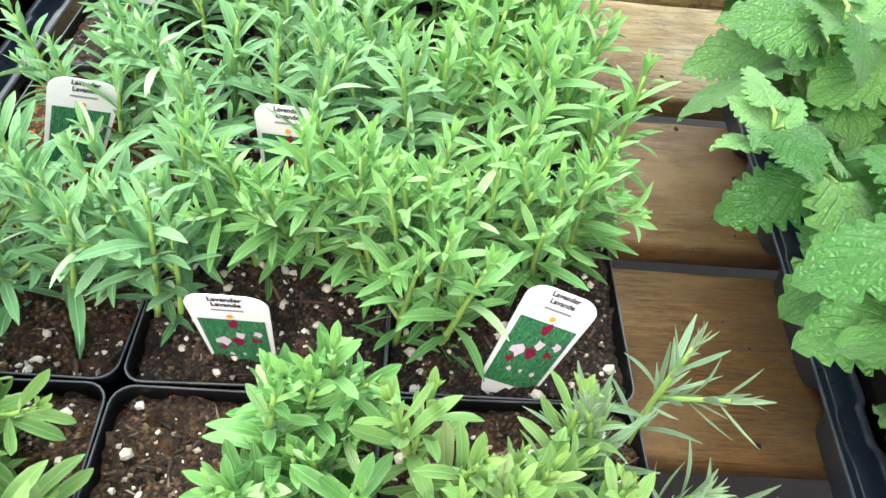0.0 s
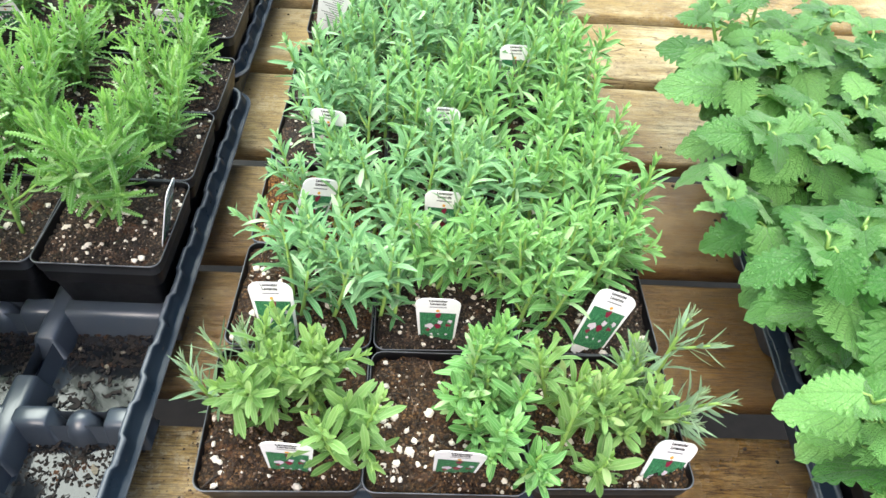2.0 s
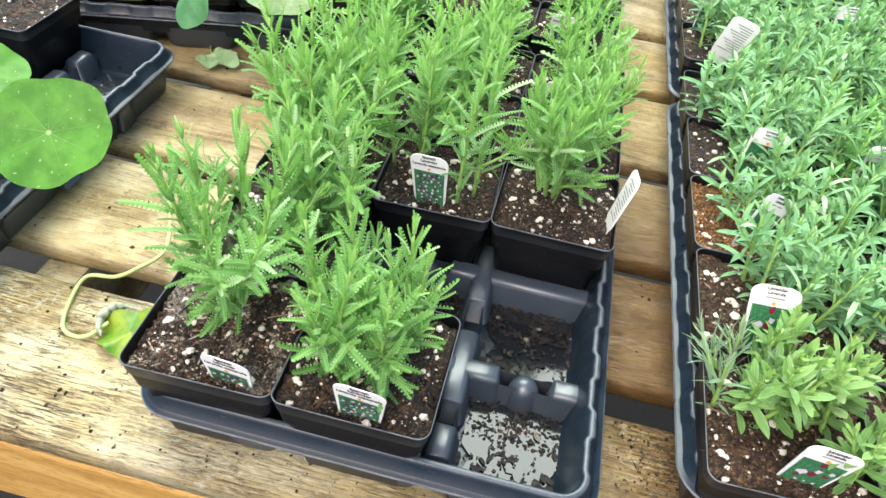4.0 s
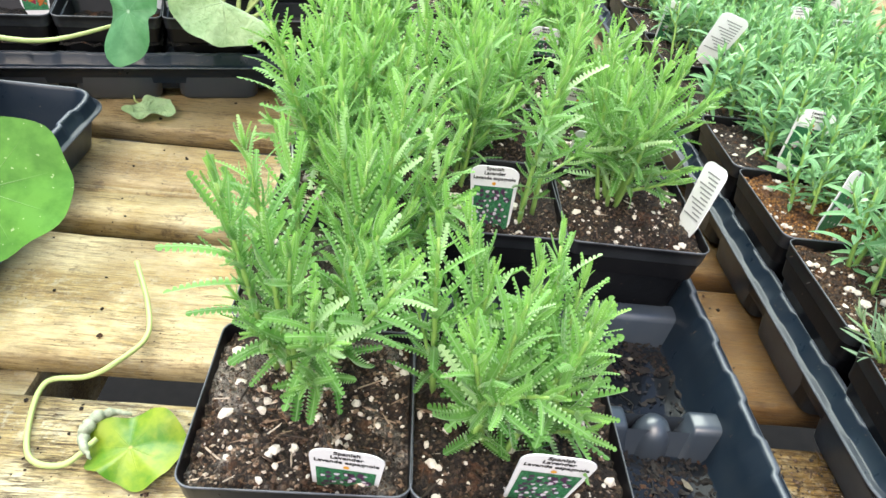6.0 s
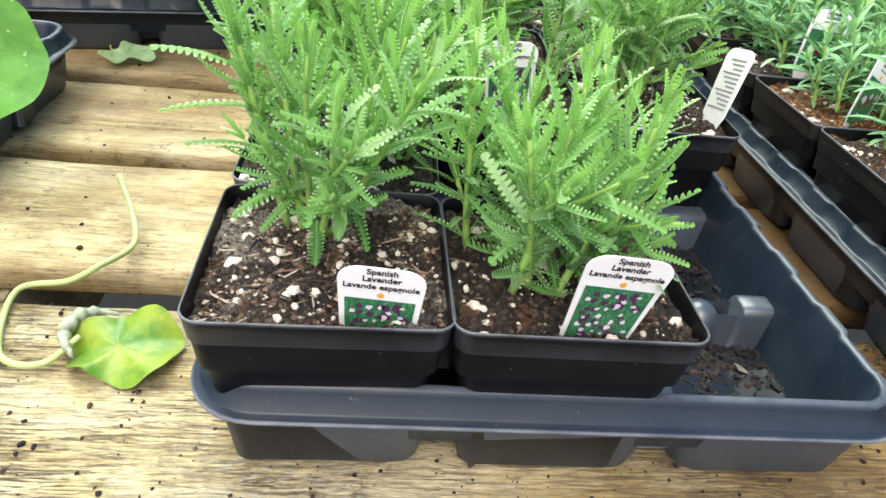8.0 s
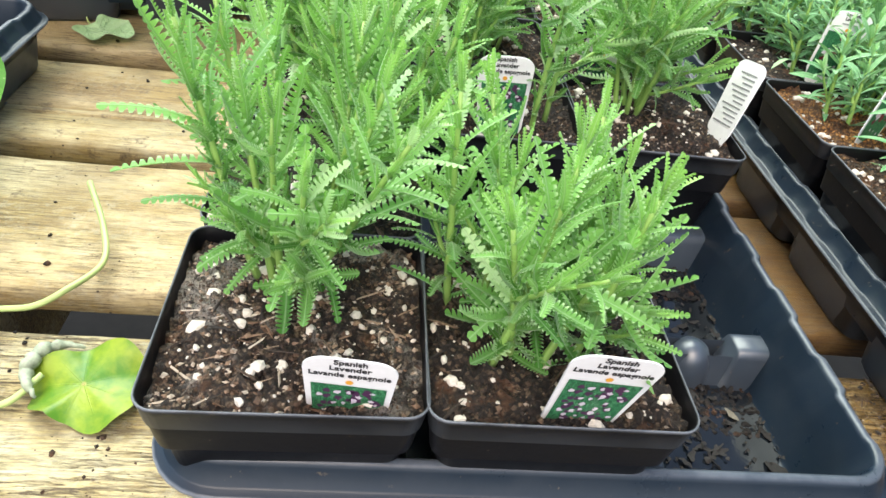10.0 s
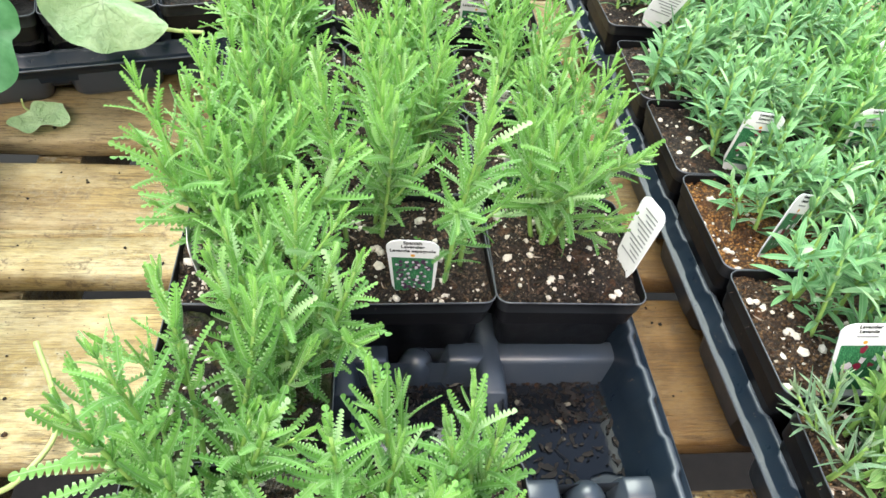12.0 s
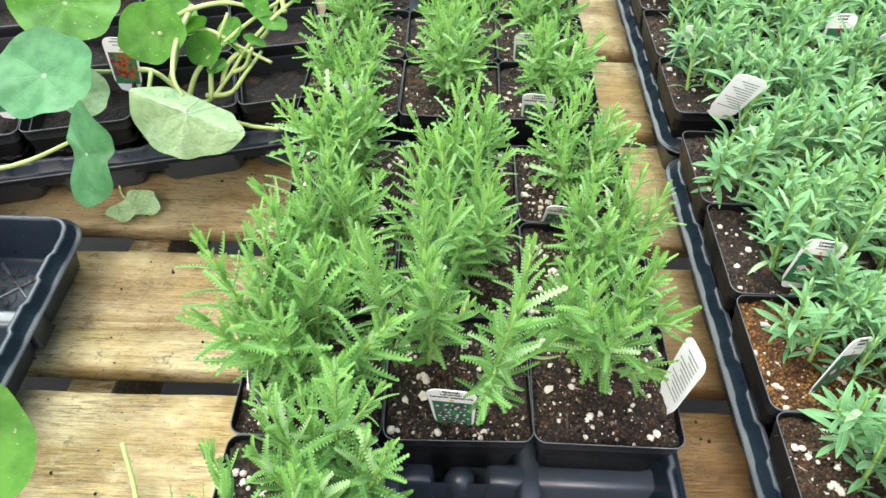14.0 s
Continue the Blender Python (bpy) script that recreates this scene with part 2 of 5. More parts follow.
    n.finish(col, gloss, normal, Sheen_Weight=fuzz, Sheen_Roughness=0.4)
    n.bsdf.inputs["Specular IOR Level"].default_value = 0.35
    lit = n.node("ShaderNodeBsdfTranslucent", Color=n.mix(0.55, col, tuple(k * f for k, f in zip(high, (1.12, 1.05, 0.6)))), Normal=normal)
    mixed = n.node("ShaderNodeMixShader", i0=through_light, i1=n.bsdf.outputs[0], i2=lit.outputs[0])
    n.tree.links.new(mixed.outputs[0], n.out.inputs[0])
    return n.mat


def plain_material(name, color, rough, wobble=0.1, scale=80.0, bump=0.1, **more):
    n = Net(name)
    c = n.coords("Object")
    f = n.noise(c, scale, 4.0, 0.6)
    dark = tuple(k * (1 - wobble * 2) for k in color)
    col = n.mix(f, dark, tuple(min(1.0, k * (1 + wobble)) for k in color))
    return n.finish(col, rough, n.bump(f, bump, 0.0005), **more)


def picture_material(name):
    """The printed grass behind the flowers of a label's picture."""
    n = Net(name)
    blades = n.noise(n.coords("UV", (26, 9, 1)), 1.0, 4.0, 0.7, 2.2)
    col = n.ramp(blades, [(0.36, (0.008, 0.05, 0.02)), (0.52, (0.03, 0.17, 0.07)), (0.68, (0.16, 0.40, 0.20))])
    return n.finish(col, 0.35)


def timber_material():
    """Sound orange-brown softwood, as on the bench's front board."""
    n = Net("orange_timber")
    rings = n.noise(n.coords("Object", (5, 90, 60)), 1.0, 5.0, 0.65, 1.0)
    fine = n.noise(n.coords("Object", (70, 500, 500)), 1.0, 4.0, 0.7)
    col = n.ramp(rings, [(0.3, (0.36, 0.19, 0.045)), (0.5, (0.50, 0.29, 0.075)), (0.7, (0.58, 0.37, 0.12))])
    col = n.mix(n.ramp(fine, [(0.38, 0.6), (0.5, 0.0)]), col, (0.22, 0.11, 0.03))
    return n.finish(col, 0.55, n.bump(fine, 0.4, 0.001))


TIMBER = timber_material()
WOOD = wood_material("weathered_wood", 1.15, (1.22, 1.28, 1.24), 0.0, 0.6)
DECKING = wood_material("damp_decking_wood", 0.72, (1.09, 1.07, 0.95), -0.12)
RIM = plastic_material("worn_edge_lit_tray_plastic", (0.010, 0.018, 0.029), 0.30, 0.03, 0.05, 0.75, 0.85)
TRAY = plastic_material("tray_plastic", (0.036, 0.048, 0.064), 0.34, 0.06, 0.05, 0.0, 0.95)
TRAY.node_tree.nodes["Principled BSDF"].inputs["Specular IOR Level"].default_value = 0.85
RIM.node_tree.nodes["Principled BSDF"].inputs["Specular IOR Level"].default_value = 0.34
POT = plastic_material("pot_plastic", (0.004, 0.0042, 0.0055), 0.38, 0.012, 0.10, 0.45)
POT.node_tree.nodes["Principled BSDF"].inputs["Specular IOR Level"].default_value = 0.3
SOIL = soil_material("potting_soil", (0.012, 0.007, 0.004), (0.072, 0.042, 0.023), (0.25, 0.17, 0.105))
TAN_SOIL = soil_material("brown_soil", (0.028, 0.013, 0.004), (0.17, 0.082, 0.024), (0.36, 0.20, 0.085))
CRUSTED = soil_material("crusted_soil", (0.016, 0.009, 0.005), (0.17, 0.095, 0.05), (0.45, 0.33, 0.22), 0.0, 0.9)
MOSSY = soil_material("mossy_soil", (0.012, 0.008, 0.004), (0.05, 0.032, 0.016), (0.15, 0.1, 0.05), 0.8, 0.35)
RUSTY = soil_material("rusty_soil", (0.07, 0.028, 0.008), (0.58, 0.24, 0.042), (0.74, 0.40, 0.12))
def litter_material(name, stops):
    """Bark, peat and fibre bits of many browns."""
    n = Net(name)
    isl = n.node("ShaderNodeNewGeometry").outputs["Random Per Island"]
    col = n.ramp(isl, stops)
    f = n.noise(n.coords("Object"), 500.0, 4.0, 0.7)
    return n.finish(n.mix(n.math("MULTIPLY", f, 0.5), col, (0.02, 0.013, 0.008)), 0.75, n.bump(f, 0.8, 0.001))


LITTER = litter_material("dark_litter", [(0.0, (0.008, 0.005, 0.003)), (0.4, (0.032, 0.019, 0.011)), (0.7, (0.10, 0.056, 0.030)), (0.9, (0.21, 0.135, 0.085)), (1.0, (0.50, 0.42, 0.33))])
WET_LITTER = litter_material("wet_litter", [(0.0, (0.003, 0.0025, 0.002)), (0.75, (0.008, 0.006, 0.005)), (0.95, (0.03, 0.022, 0.015)), (1.0, (0.30, 0.27, 0.20))])
DRY_LITTER = litter_material("dry_litter", [(0.0, (0.010, 0.006, 0.004)), (0.3, (0.05, 0.028, 0.016)), (0.5, (0.17, 0.088, 0.045)), (0.72, (0.38, 0.26, 0.17)), (1.0, (0.66, 0.57, 0.46))])
CRUMB = soil_material("soil_crumbs", (0.007, 0.0045, 0.003), (0.022, 0.013, 0.008), (0.07, 0.042, 0.025))
BLACK_SOIL = soil_material("black_soil", (0.003, 0.002, 0.0015), (0.012, 0.008, 0.005), (0.045, 0.03, 0.02))
PERLITE = plain_material("perlite", (0.66, 0.60, 0.51), 0.8, 0.22, 500.0, 0.4)
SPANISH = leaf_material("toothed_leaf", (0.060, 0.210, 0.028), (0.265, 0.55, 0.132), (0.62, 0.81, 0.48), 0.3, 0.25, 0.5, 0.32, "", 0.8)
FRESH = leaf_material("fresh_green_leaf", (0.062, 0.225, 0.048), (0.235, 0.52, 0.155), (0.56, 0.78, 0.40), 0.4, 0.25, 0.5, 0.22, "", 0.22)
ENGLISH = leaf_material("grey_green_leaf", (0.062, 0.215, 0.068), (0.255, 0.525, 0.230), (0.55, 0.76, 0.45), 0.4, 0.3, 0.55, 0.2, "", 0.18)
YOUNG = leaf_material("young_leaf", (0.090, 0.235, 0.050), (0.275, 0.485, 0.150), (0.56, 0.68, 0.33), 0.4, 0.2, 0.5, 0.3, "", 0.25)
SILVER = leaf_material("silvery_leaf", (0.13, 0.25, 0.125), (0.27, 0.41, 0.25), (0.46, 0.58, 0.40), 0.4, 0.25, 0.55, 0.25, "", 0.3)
BALM = leaf_material("balm_leaf", (0.034, 0.155, 0.021), (0.235, 0.50, 0.145), (0.58, 0.80, 0.42), 0.28, 0.25, 0.36, 0.28, "pinnate")
NASTURTIUM = leaf_material("nasturtium_leaf", (0.055, 0.20, 0.014), (0.10, 0.30, 0.030), (0.50, 0.64, 0.32), 0.55, 0.05, 0.52, 0.34, "radial")
BLUELEAF = leaf_material("blue_green_leaf", (0.06, 0.20, 0.075), (0.105, 0.29, 0.12), (0.38, 0.56, 0.38), 0.2, 0.05, 0.5, 0.2, "radial")
PALELEAF = leaf_material("leaf_underside", (0.33, 0.51, 0.25), (0.47, 0.66, 0.36), (0.62, 0.76, 0.50), 0.12, 0.1, 0.5, 0.3, "radial")
YELLOWED = leaf_material("yellowed_leaf", (0.065, 0.18, 0.012), (0.22, 0.30, 0.022), (0.36, 0.33, 0.10), 0.12, 0.05, 0.4, 0.12, "radial")
DRY_LEAF = plain_material("dry_leaf", (0.36, 0.41, 0.29), 0.7, 0.4, 260.0, 0.6)
STEM = plain_material("green_stem", (0.28, 0.46, 0.11), 0.5, 0.2, 120.0)
PALE_STEM = plain_material("pale_stem", (0.42, 0.53, 0.19), 0.5, 0.15, 90.0)
LABEL = plain_material("white_label", (0.80, 0.80, 0.80), 0.38, 0.06, 240.0, 0.05)
INK = plain_material("black_ink", (0.02, 0.02, 0.022), 0.5, 0.0)
GREYINK = plain_material("grey_ink", (0.25, 0.25, 0.26), 0.5, 0.1)
ORANGE_INK = plain_material("orange_ink", (0.75, 0.36, 0.04), 0.5, 0.05)
GRASS_PRINT = picture_material("grass_print")
PURPLE_PRINT = plain_material("purple_print", (0.085, 0.03, 0.085), 0.35, 0.3, 900.0)
PALE_PRINT = plain_material("pale_print", (0.66, 0.58, 0.66), 0.35, 0.1, 900.0)
RED_PRINT = plain_material("red_print", (0.24, 0.01, 0.05), 0.35, 0.3, 900.0)
ORANGE_PRINT = plain_material("orange_print", (0.42, 0.13, 0.03), 0.35, 0.3, 900.0)
WATER = plain_material("dirty_water", (0.009, 0.011, 0.014), 0.10, 0.3, 45.0, 0.5, Specular_IOR_Level=0.4)
# floor colour darkened to stand in for the shade under the bench
GROUND = plain_material("shade_dark_floor", (0.022, 0.019, 0.016), 0.9, 0.3, 30.0, 0.3)

# ---------------------------------------------------------------- mesh helpers


def mesh(name, verts, faces, material, uvs=None, smooth=True):
    me = bpy.data.meshes.new(name)
    me.from_pydata([tuple(map(float, v)) for v in verts], [], [tuple(map(int, f)) for f in faces])
    if uvs is not None:
        layer = me.uv_layers.new(name="UVMap")
        index = np.empty(len(me.loops), dtype=np.int32)
        me.loops.foreach_get("vertex_index", index)
        layer.data.foreach_set("uv", np.asarray(uvs, dtype=np.float32)[index].ravel())
    me.materials.append(material)
    if smooth:
        me.polygons.foreach_set("use_smooth", [True] * len(me.polygons))
    return me


def part(name, data, parent, label="", m=None, kind=""):
    """Links one mesh as a part under a thing or under a part."""
    ob = new(name, data)
    ob.parent = parent
    if m is not None:
        ob.matrix_basis = m
    return tagged(ob, label, kind=kind)


def thing(name, m, label, category, group="", kind=""):
    ob = new(name)
    ob.empty_display_size = 0.02
    ob.matrix_basis = m
    return tagged(ob, label, category, group, kind)


class Pile:
    """Gathers pieces into one mesh."""

    def __init__(self):
        self.v, self.f, self.uv, self.n = [], [], [], 0

    def add(self, verts, faces, uvs=None):
        verts = np.asarray(verts, dtype=float)
        self.v.append(verts)
        self.f.extend([[i + self.n for i in f] for f in faces])
        self.uv.append(np.zeros((len(verts), 2)) if uvs is None else np.asarray(uvs))
        self.n += len(verts)

    def mesh(self, name, material, smooth=True):
        return mesh(name, np.concatenate(self.v), self.f, material, np.concatenate(self.uv), smooth)


def rounded_ring(hx, hy, r, z, seg=5, along=(1, 1), wave=0.0):
    """Points round a rectangle with rounded corners, half sizes hx, hy; along: points added on the x and y sides."""
    pts = []
    for cx, cy, a0, nside, horizontal in ((1, 1, 0, along[0], True), (-1, 1, 90, along[1], False), (-1, -1, 180, along[0], True), (1, -1, 270, along[1], False)):
        for k in range(seg + 1):
            a = radians(a0 + 90 * k / seg)
            pts.append((cx * (hx - r) + r * math.cos(a), cy * (hy - r) + r * math.sin(a), z))
        for k in range(1, nside):
            f = k / nside
            if horizontal:
                pts.append((cx * (hx - r) * (1 - 2 * f), cy * hy, z))
            else:
                y = cy * (hy - r) * (1 - 2 * f)
                w = wave * (1 if math.sin(y / 0.0455 * math.pi * 2) > 0.1 else -1)
                pts.append((cx * (hx + w), y, z))
    return pts


def rings_faces(count, rings, close_last=False, close_first=False):
    faces = []
    for a in range(rings - 1):
        for k in range(count):
            k2 = (k + 1) % count
            faces.append((a * count + k, a * count + k2, (a + 1) * count + k2, (a + 1) * count + k))
    if close_last:
        faces.append(tuple((rings - 1) * count + k for k in range(count)))
    if close_first:
        faces.append(tuple(reversed(range(count))))
    return faces


def box_mesh(name, sx, sy, sz, material, bevel=0.002):
    """A box with softened edges, its base at z=0, centred in x and y."""
    bm = bmesh.new()
    bmesh.ops.create_cube(bm, size=1)
    for v in bm.verts:
        v.co = Vector((v.co.x * sx, v.co.y * sy, (v.co.z + 0.5) * sz))
    bmesh.ops.bevel(bm, geom=bm.edges[:], offset=bevel, segments=2, affect="EDGES", profile=0.6)
    me = bpy.data.meshes.new(name)
    bm.to_mesh(me)
    bm.free()
    me.materials.append(material)
    return me


def tube(points, radii, sides=6):
    """Verts and faces of a tapered round stem through the points."""
    pts = [Vector(p) for p in points]
    verts, faces = [], []
    ref = Vector((0.3, 0.1, 1)).normalized()
    for i, p in enumerate(pts):
        d = (pts[min(i + 1, len(pts) - 1)] - pts[max(i - 1, 0)]).normalized()
        if abs(d.dot(ref)) > 0.95:
            ref = Vector((1, 0.2, 0.1)).normalized()
        a = d.cross(ref).normalized()
        b = d.cross(a)
        for k in range(sides):
            t = 2 * math.pi * k / sides
            verts.append(p + (a * math.cos(t) + b * math.sin(t)) * radii[i])
    faces = rings_faces(sides, len(pts), True, True)
    return [tuple(v) for v in verts], faces


def spline(points, steps=8):
    """Points of a smooth curve through the given ones."""
    p = [Vector(q) for q in points]
    p = [2 * p[0] - p[1]] + p + [2 * p[-1] - p[-2]]
    out = []
    for i in range(1, len(p) - 2):
        for k in range(steps):
            t = k / steps
            a, b, c, d = p[i - 1:i + 3]
            out.append(0.5 * (2 * b + (c - a) * t + (2 * a - 5 * b + 4 * c - d) * t * t + (3 * b - a - 3 * c + d) * t ** 3))
    return out + [p[-2]]


# ---------------------------------------------------------------- leaves

def strip_leaf(profile, fold, curl, twist=0.0):
    """A leaf of unit length along y: rows of (v, half width); fold lifts the edges, curl bends the tip down."""
    verts, uvs, faces = [], [], []
    wmax = max(w for _, w in profile)
    for v, w in profile:
        z = -curl * v * v + 0.18 * curl * math.sin(v * math.pi)
        tw = twist * v
        for s in (-1, 0, 1):
            x = s * w
            verts.append((x * math.cos(tw), v - abs(s) * 0.0, z + abs(s) * fold * w + x * math.sin(tw)))
            uvs.append((0.5 + 0.5 * s * w / wmax, v))
    for i in range(len(profile) - 1):
        a = 3 * i
        faces += [(a, a + 1, a + 4, a + 3), (a + 1, a + 2, a + 5, a + 4)]
    return np.array(verts), faces, np.array(uvs)


def toothed_profile(teeth=11, wide=0.10, deep=0.55, fine=True):
    """An even, blunt blade edged with rounded teeth."""
    rows = [(0.0, 0.022)]
    for k in range(teeth):
        v = 0.05 + 0.93 * k / teeth
        env = wide * (0.62 + 0.38 * math.sin(math.pi * min(0.85, v + 0.15))) * (1.0 if v < 0.78 else 1.0 - 2.3 * (v - 0.78))
        rows += [(v, env * deep), (v + 0.34 / teeth, env * 0.94), (v + 0.68 / teeth, env)] if fine else [(v, env * deep), (v + 0.6 / teeth, env)]
    rows.append((1.0, 0.03))
    return rows


def lance_profile(wide, rows=7, peak=0.45, tip=2.9):
    """Widest about the middle, with a pointed tip and a narrow foot."""
    out = []
    for k in range(rows + 1):
        v = 1 - (1 - k / rows) ** 1.45
        w = 0.2 + 0.8 * math.sin(math.pi / 2 * v / peak) ** 1.2 if v < peak else 1 - ((v - peak) / (1 - peak)) ** tip
        out.append((v, max(0.010, wide * w)))
    return out


TOOTHED = [strip_leaf(toothed_profile(12, 0.108, 0.24), f, c, t) for f, c, t in ((0.7, -0.10, 0.2), (0.5, 0.12, -0.15), (0.8, -0.20, 0.1), (-0.35, 0.18, 0.25))]
TOOTHED_MID = [strip_leaf(toothed_profile(11, 0.106, 0.26, False), f, c, 0.15) for f, c in ((0.75, -0.12), (0.5, 0.12), (-0.4, 0.2))]
TOOTHED_FAR = [strip_leaf(toothed_profile(6, 0.106, 0.40, False), 0.5, c, 0.1) for c in (-0.14, 0.12)]
LANCE = [strip_leaf(lance_profile(0.112, 7, 0.50, 3.6), f, c, t) for f, c, t in ((0.35, 0.12, 0.2), (0.45, 0.24, -0.2), (0.3, 0.36, 0.1), (0.5, 0.02, -0.3))]
SPATULA = [strip_leaf(lance_profile(0.116, 7, 0.58, 4.2), f, c, t) for f, c, t in ((0.35, -0.02, 0.2), (0.45, 0.14, -0.2), (0.3, 0.30, 0.1), (0.35, -0.10, -0.3))]
LANCE_FAR = [strip_leaf(lance_profile(0.122, 4, 0.5, 2.5), 0.3, c, 0.1) for c in (0.08, 0.24)]
NARROW = [strip_leaf(lance_profile(0.062, 6), 0.4, c, 0.1) for c in (0.02, 0.15, -0.1)]


def leaf_frame(base, along, upper, length, width):
    """The placing of a unit leaf: its root, its way, the way its upper side faces."""
    d = np.asarray(along) / np.linalg.norm(along)
    n = np.asarray(upper) - d * np.dot(upper, d)
    n = n / (np.linalg.norm(n) + 1e-9)
    m = np.empty((3, 4))
    m[:, 0], m[:, 1], m[:, 2], m[:, 3] = np.cross(d, n) * width, d * length, n * length, base
    return m


def stamp_leaves(name, material, templates, frames, ages):
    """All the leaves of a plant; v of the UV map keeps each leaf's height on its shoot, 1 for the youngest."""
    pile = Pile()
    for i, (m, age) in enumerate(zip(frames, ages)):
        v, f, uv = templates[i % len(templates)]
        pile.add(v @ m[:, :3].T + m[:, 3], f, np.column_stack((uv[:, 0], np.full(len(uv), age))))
    return pile.mesh(name, material)


def shoot(gen, base, lean, azimuth, height, droop=0.0, n=9):
    """Points of a stem that leaves base leaning and then rises."""
    out = np.array([math.cos(azimuth), math.sin(azimuth), 0.0])
    side = np.array([-out[1], out[0], 0.0])
    wob = gen.normal(0, 0.06, 2)
    pts = []
    for k in range(n + 1):
        s = k / n
        reach = math.sin(lean) * height * (s ** 0.85)
        rise = math.cos(lean) * height * s - droop * s * s * height
        pts.append(np.asarray(base) + out * reach + side * wob[0] * height * s * s + np.array([0, 0, 1]) * rise)
    return pts


def leafy_plant(seed, stems, height, spread, node_gap, leaf_len, leaf_width, templates, material, spots=None, angles=(74, 18), small=0.55, bare=0.16, stem_mat=None, fork=2, skirt=0):
    """Stems with opposite pairs of leaves; returns the meshes of the stems and of the foliage."""
    gen = np.random.default_rng(seed)
    frames, ages, woods = [], [], []

    def clothe(pts, start, length):
        lens = [np.linalg.norm(pts[i + 1] - pts[i]) for i in range(len(pts) - 1)]
        total = sum(lens)
        nodes = max(4, int(total * (1 - start) / node_gap))
        turn = gen.uniform(0, math.pi)
        for k in range(nodes + 1):
            s = start + (1 - start) * (k / nodes) ** 0.9
            f = s * (len(pts) - 1)
            i = min(int(f), len(pts) - 2)
            p = pts[i] + (pts[i + 1] - pts[i]) * (f - i)
            t = pts[i + 1] - pts[i]
            t = t / np.linalg.norm(t)
            ref = np.array([1.0, 0, 0]) if abs(t[0]) < 0.8 else np.array([0, 1.0, 0])
            a = np.cross(t, ref)
            a /= np.linalg.norm(a)
            b = np.cross(t, a)
            turn += math.pi / 2 + gen.normal(0, 0.2)
            top = (s - start) / (1 - start)
            spread_a = radians(angles[0] + (angles[1] - angles[0]) * top ** 1.4)
            size = length * (0.62 + 0.5 * math.sin(math.pi * min(1, top * 0.85 + 0.15))) * (1 - 0.35 * max(0, top - 0.75) * 4 * 0.8)
            for j in range(2):
                out = a * math.cos(turn + j * math.pi) + b * math.sin(turn + j * math.pi)
                ang = spread_a + gen.normal(0, 0.16)
                d = t * math.cos(ang) + out * math.sin(ang)
                up = t * math.sin(ang) - out * math.cos(ang) + gen.normal(0, 0.18, 3)
                size_j = size * gen.uniform(0.8, 1.15)
                frames.append(leaf_frame(p, d, up, size_j, size_j * leaf_width))
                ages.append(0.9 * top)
                if small and gen.random() < 0.75:
                    out2 = a * math.cos(turn + j * math.pi + 0.5) + b * math.sin(turn + j * math.pi + 0.5)
                    ang2 = ang * 0.6
                    d2 = t * math.cos(ang2) + out2 * math.sin(ang2)
                    up2 = t * math.sin(ang2) - out2 * math.cos(ang2)
                    q = size * small * gen.uniform(0.7, 1.2)
                    frames.append(leaf_frame(p, d2, up2, q, q * leaf_width))
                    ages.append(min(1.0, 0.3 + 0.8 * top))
        # the growing tip
        for j in range(4):
            turn += math.pi / 2
            out = a * math.cos(turn) + b * math.sin(turn)
            d = t + out * gen.uniform(0.1, 0.3)
            q = length * gen.uniform(0.4, 0.65)
            frames.append(leaf_frame(pts[-1], d, -out + t * 0.2, q, q * leaf_width))
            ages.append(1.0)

    for k in range(stems):
        az = 2 * math.pi * (k + gen.uniform(-0.3, 0.3)) / stems
        r = gen.uniform(0.002, 0.010)
        if spots:
            bx, by = spots[k % len(spots)]
        else:
            bx = by = 0.0
        base = (bx + r * math.cos(az), by + r * math.sin(az), -0.004)
        lean = radians(gen.uniform(0.15, 1.0) * spread)
        h = height * gen.uniform(0.68, 1.06)
        pts = shoot(gen, base, lean, az, h)
        clothe(pts, bare, leaf_len)
        wood = Pile()
        woods.append(wood)
        v, f = tube(pts, [0.0017 - 0.0009 * i / (len(pts) - 1) for i in range(len(pts))], 5)
        wood.add(v, f)
        for _ in range(fork):
            s = gen.integers(2, 6)
            side = shoot(gen, pts[s], radians(gen.uniform(25, 58)), az + gen.uniform(-1.6, 1.6), h * gen.uniform(0.3, 0.52), 0.0, 6)
            clothe(side, 0.1, leaf_len * 0.82)
            v, f = tube(side, [0.0011 - 0.0005 * i / (len(side) - 1) for i in range(len(side))], 5)
            wood.add(v, f)
    # old, broader leaves that droop round the foot
    for k in range(skirt):
        az = 2 * math.pi * k / skirt + gen.normal(0, 0.25)
        out = np.array([math.cos(az), math.sin(az), 0.0])
        p = out * 0.006 + np.array([0, 0, gen.uniform(0.006, 0.03)])
        q = leaf_len * gen.uniform(0.85, 1.2)
        frames.append(leaf_frame(p, out + np.array([0, 0, gen.uniform(-0.5, 0.3)]), np.array([0, 0, 1.0]) + gen.normal(0, 0.2, 3), q, q * leaf_width * 1.25))
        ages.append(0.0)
    return [w.mesh("stem", stem_mat or STEM) for w in woods], stamp_leaves("foliage", material, templates, frames, ages)

# ---------------------------------------------------------------- ground and bench
DECK = 0.004      # the upper side of the planks
me = mesh("ground", [(-400, -400, 0), (400, -400, 0), (400, 400, 0), (-400, 400, 0)], [(0, 1, 2, 3)], GROUND)
ground = tagged(new("ground", me), "grey trodden greenhouse floor, coloured dark for the shade under the bench", "ground", kind="structure")
ground.location.z = -0.82

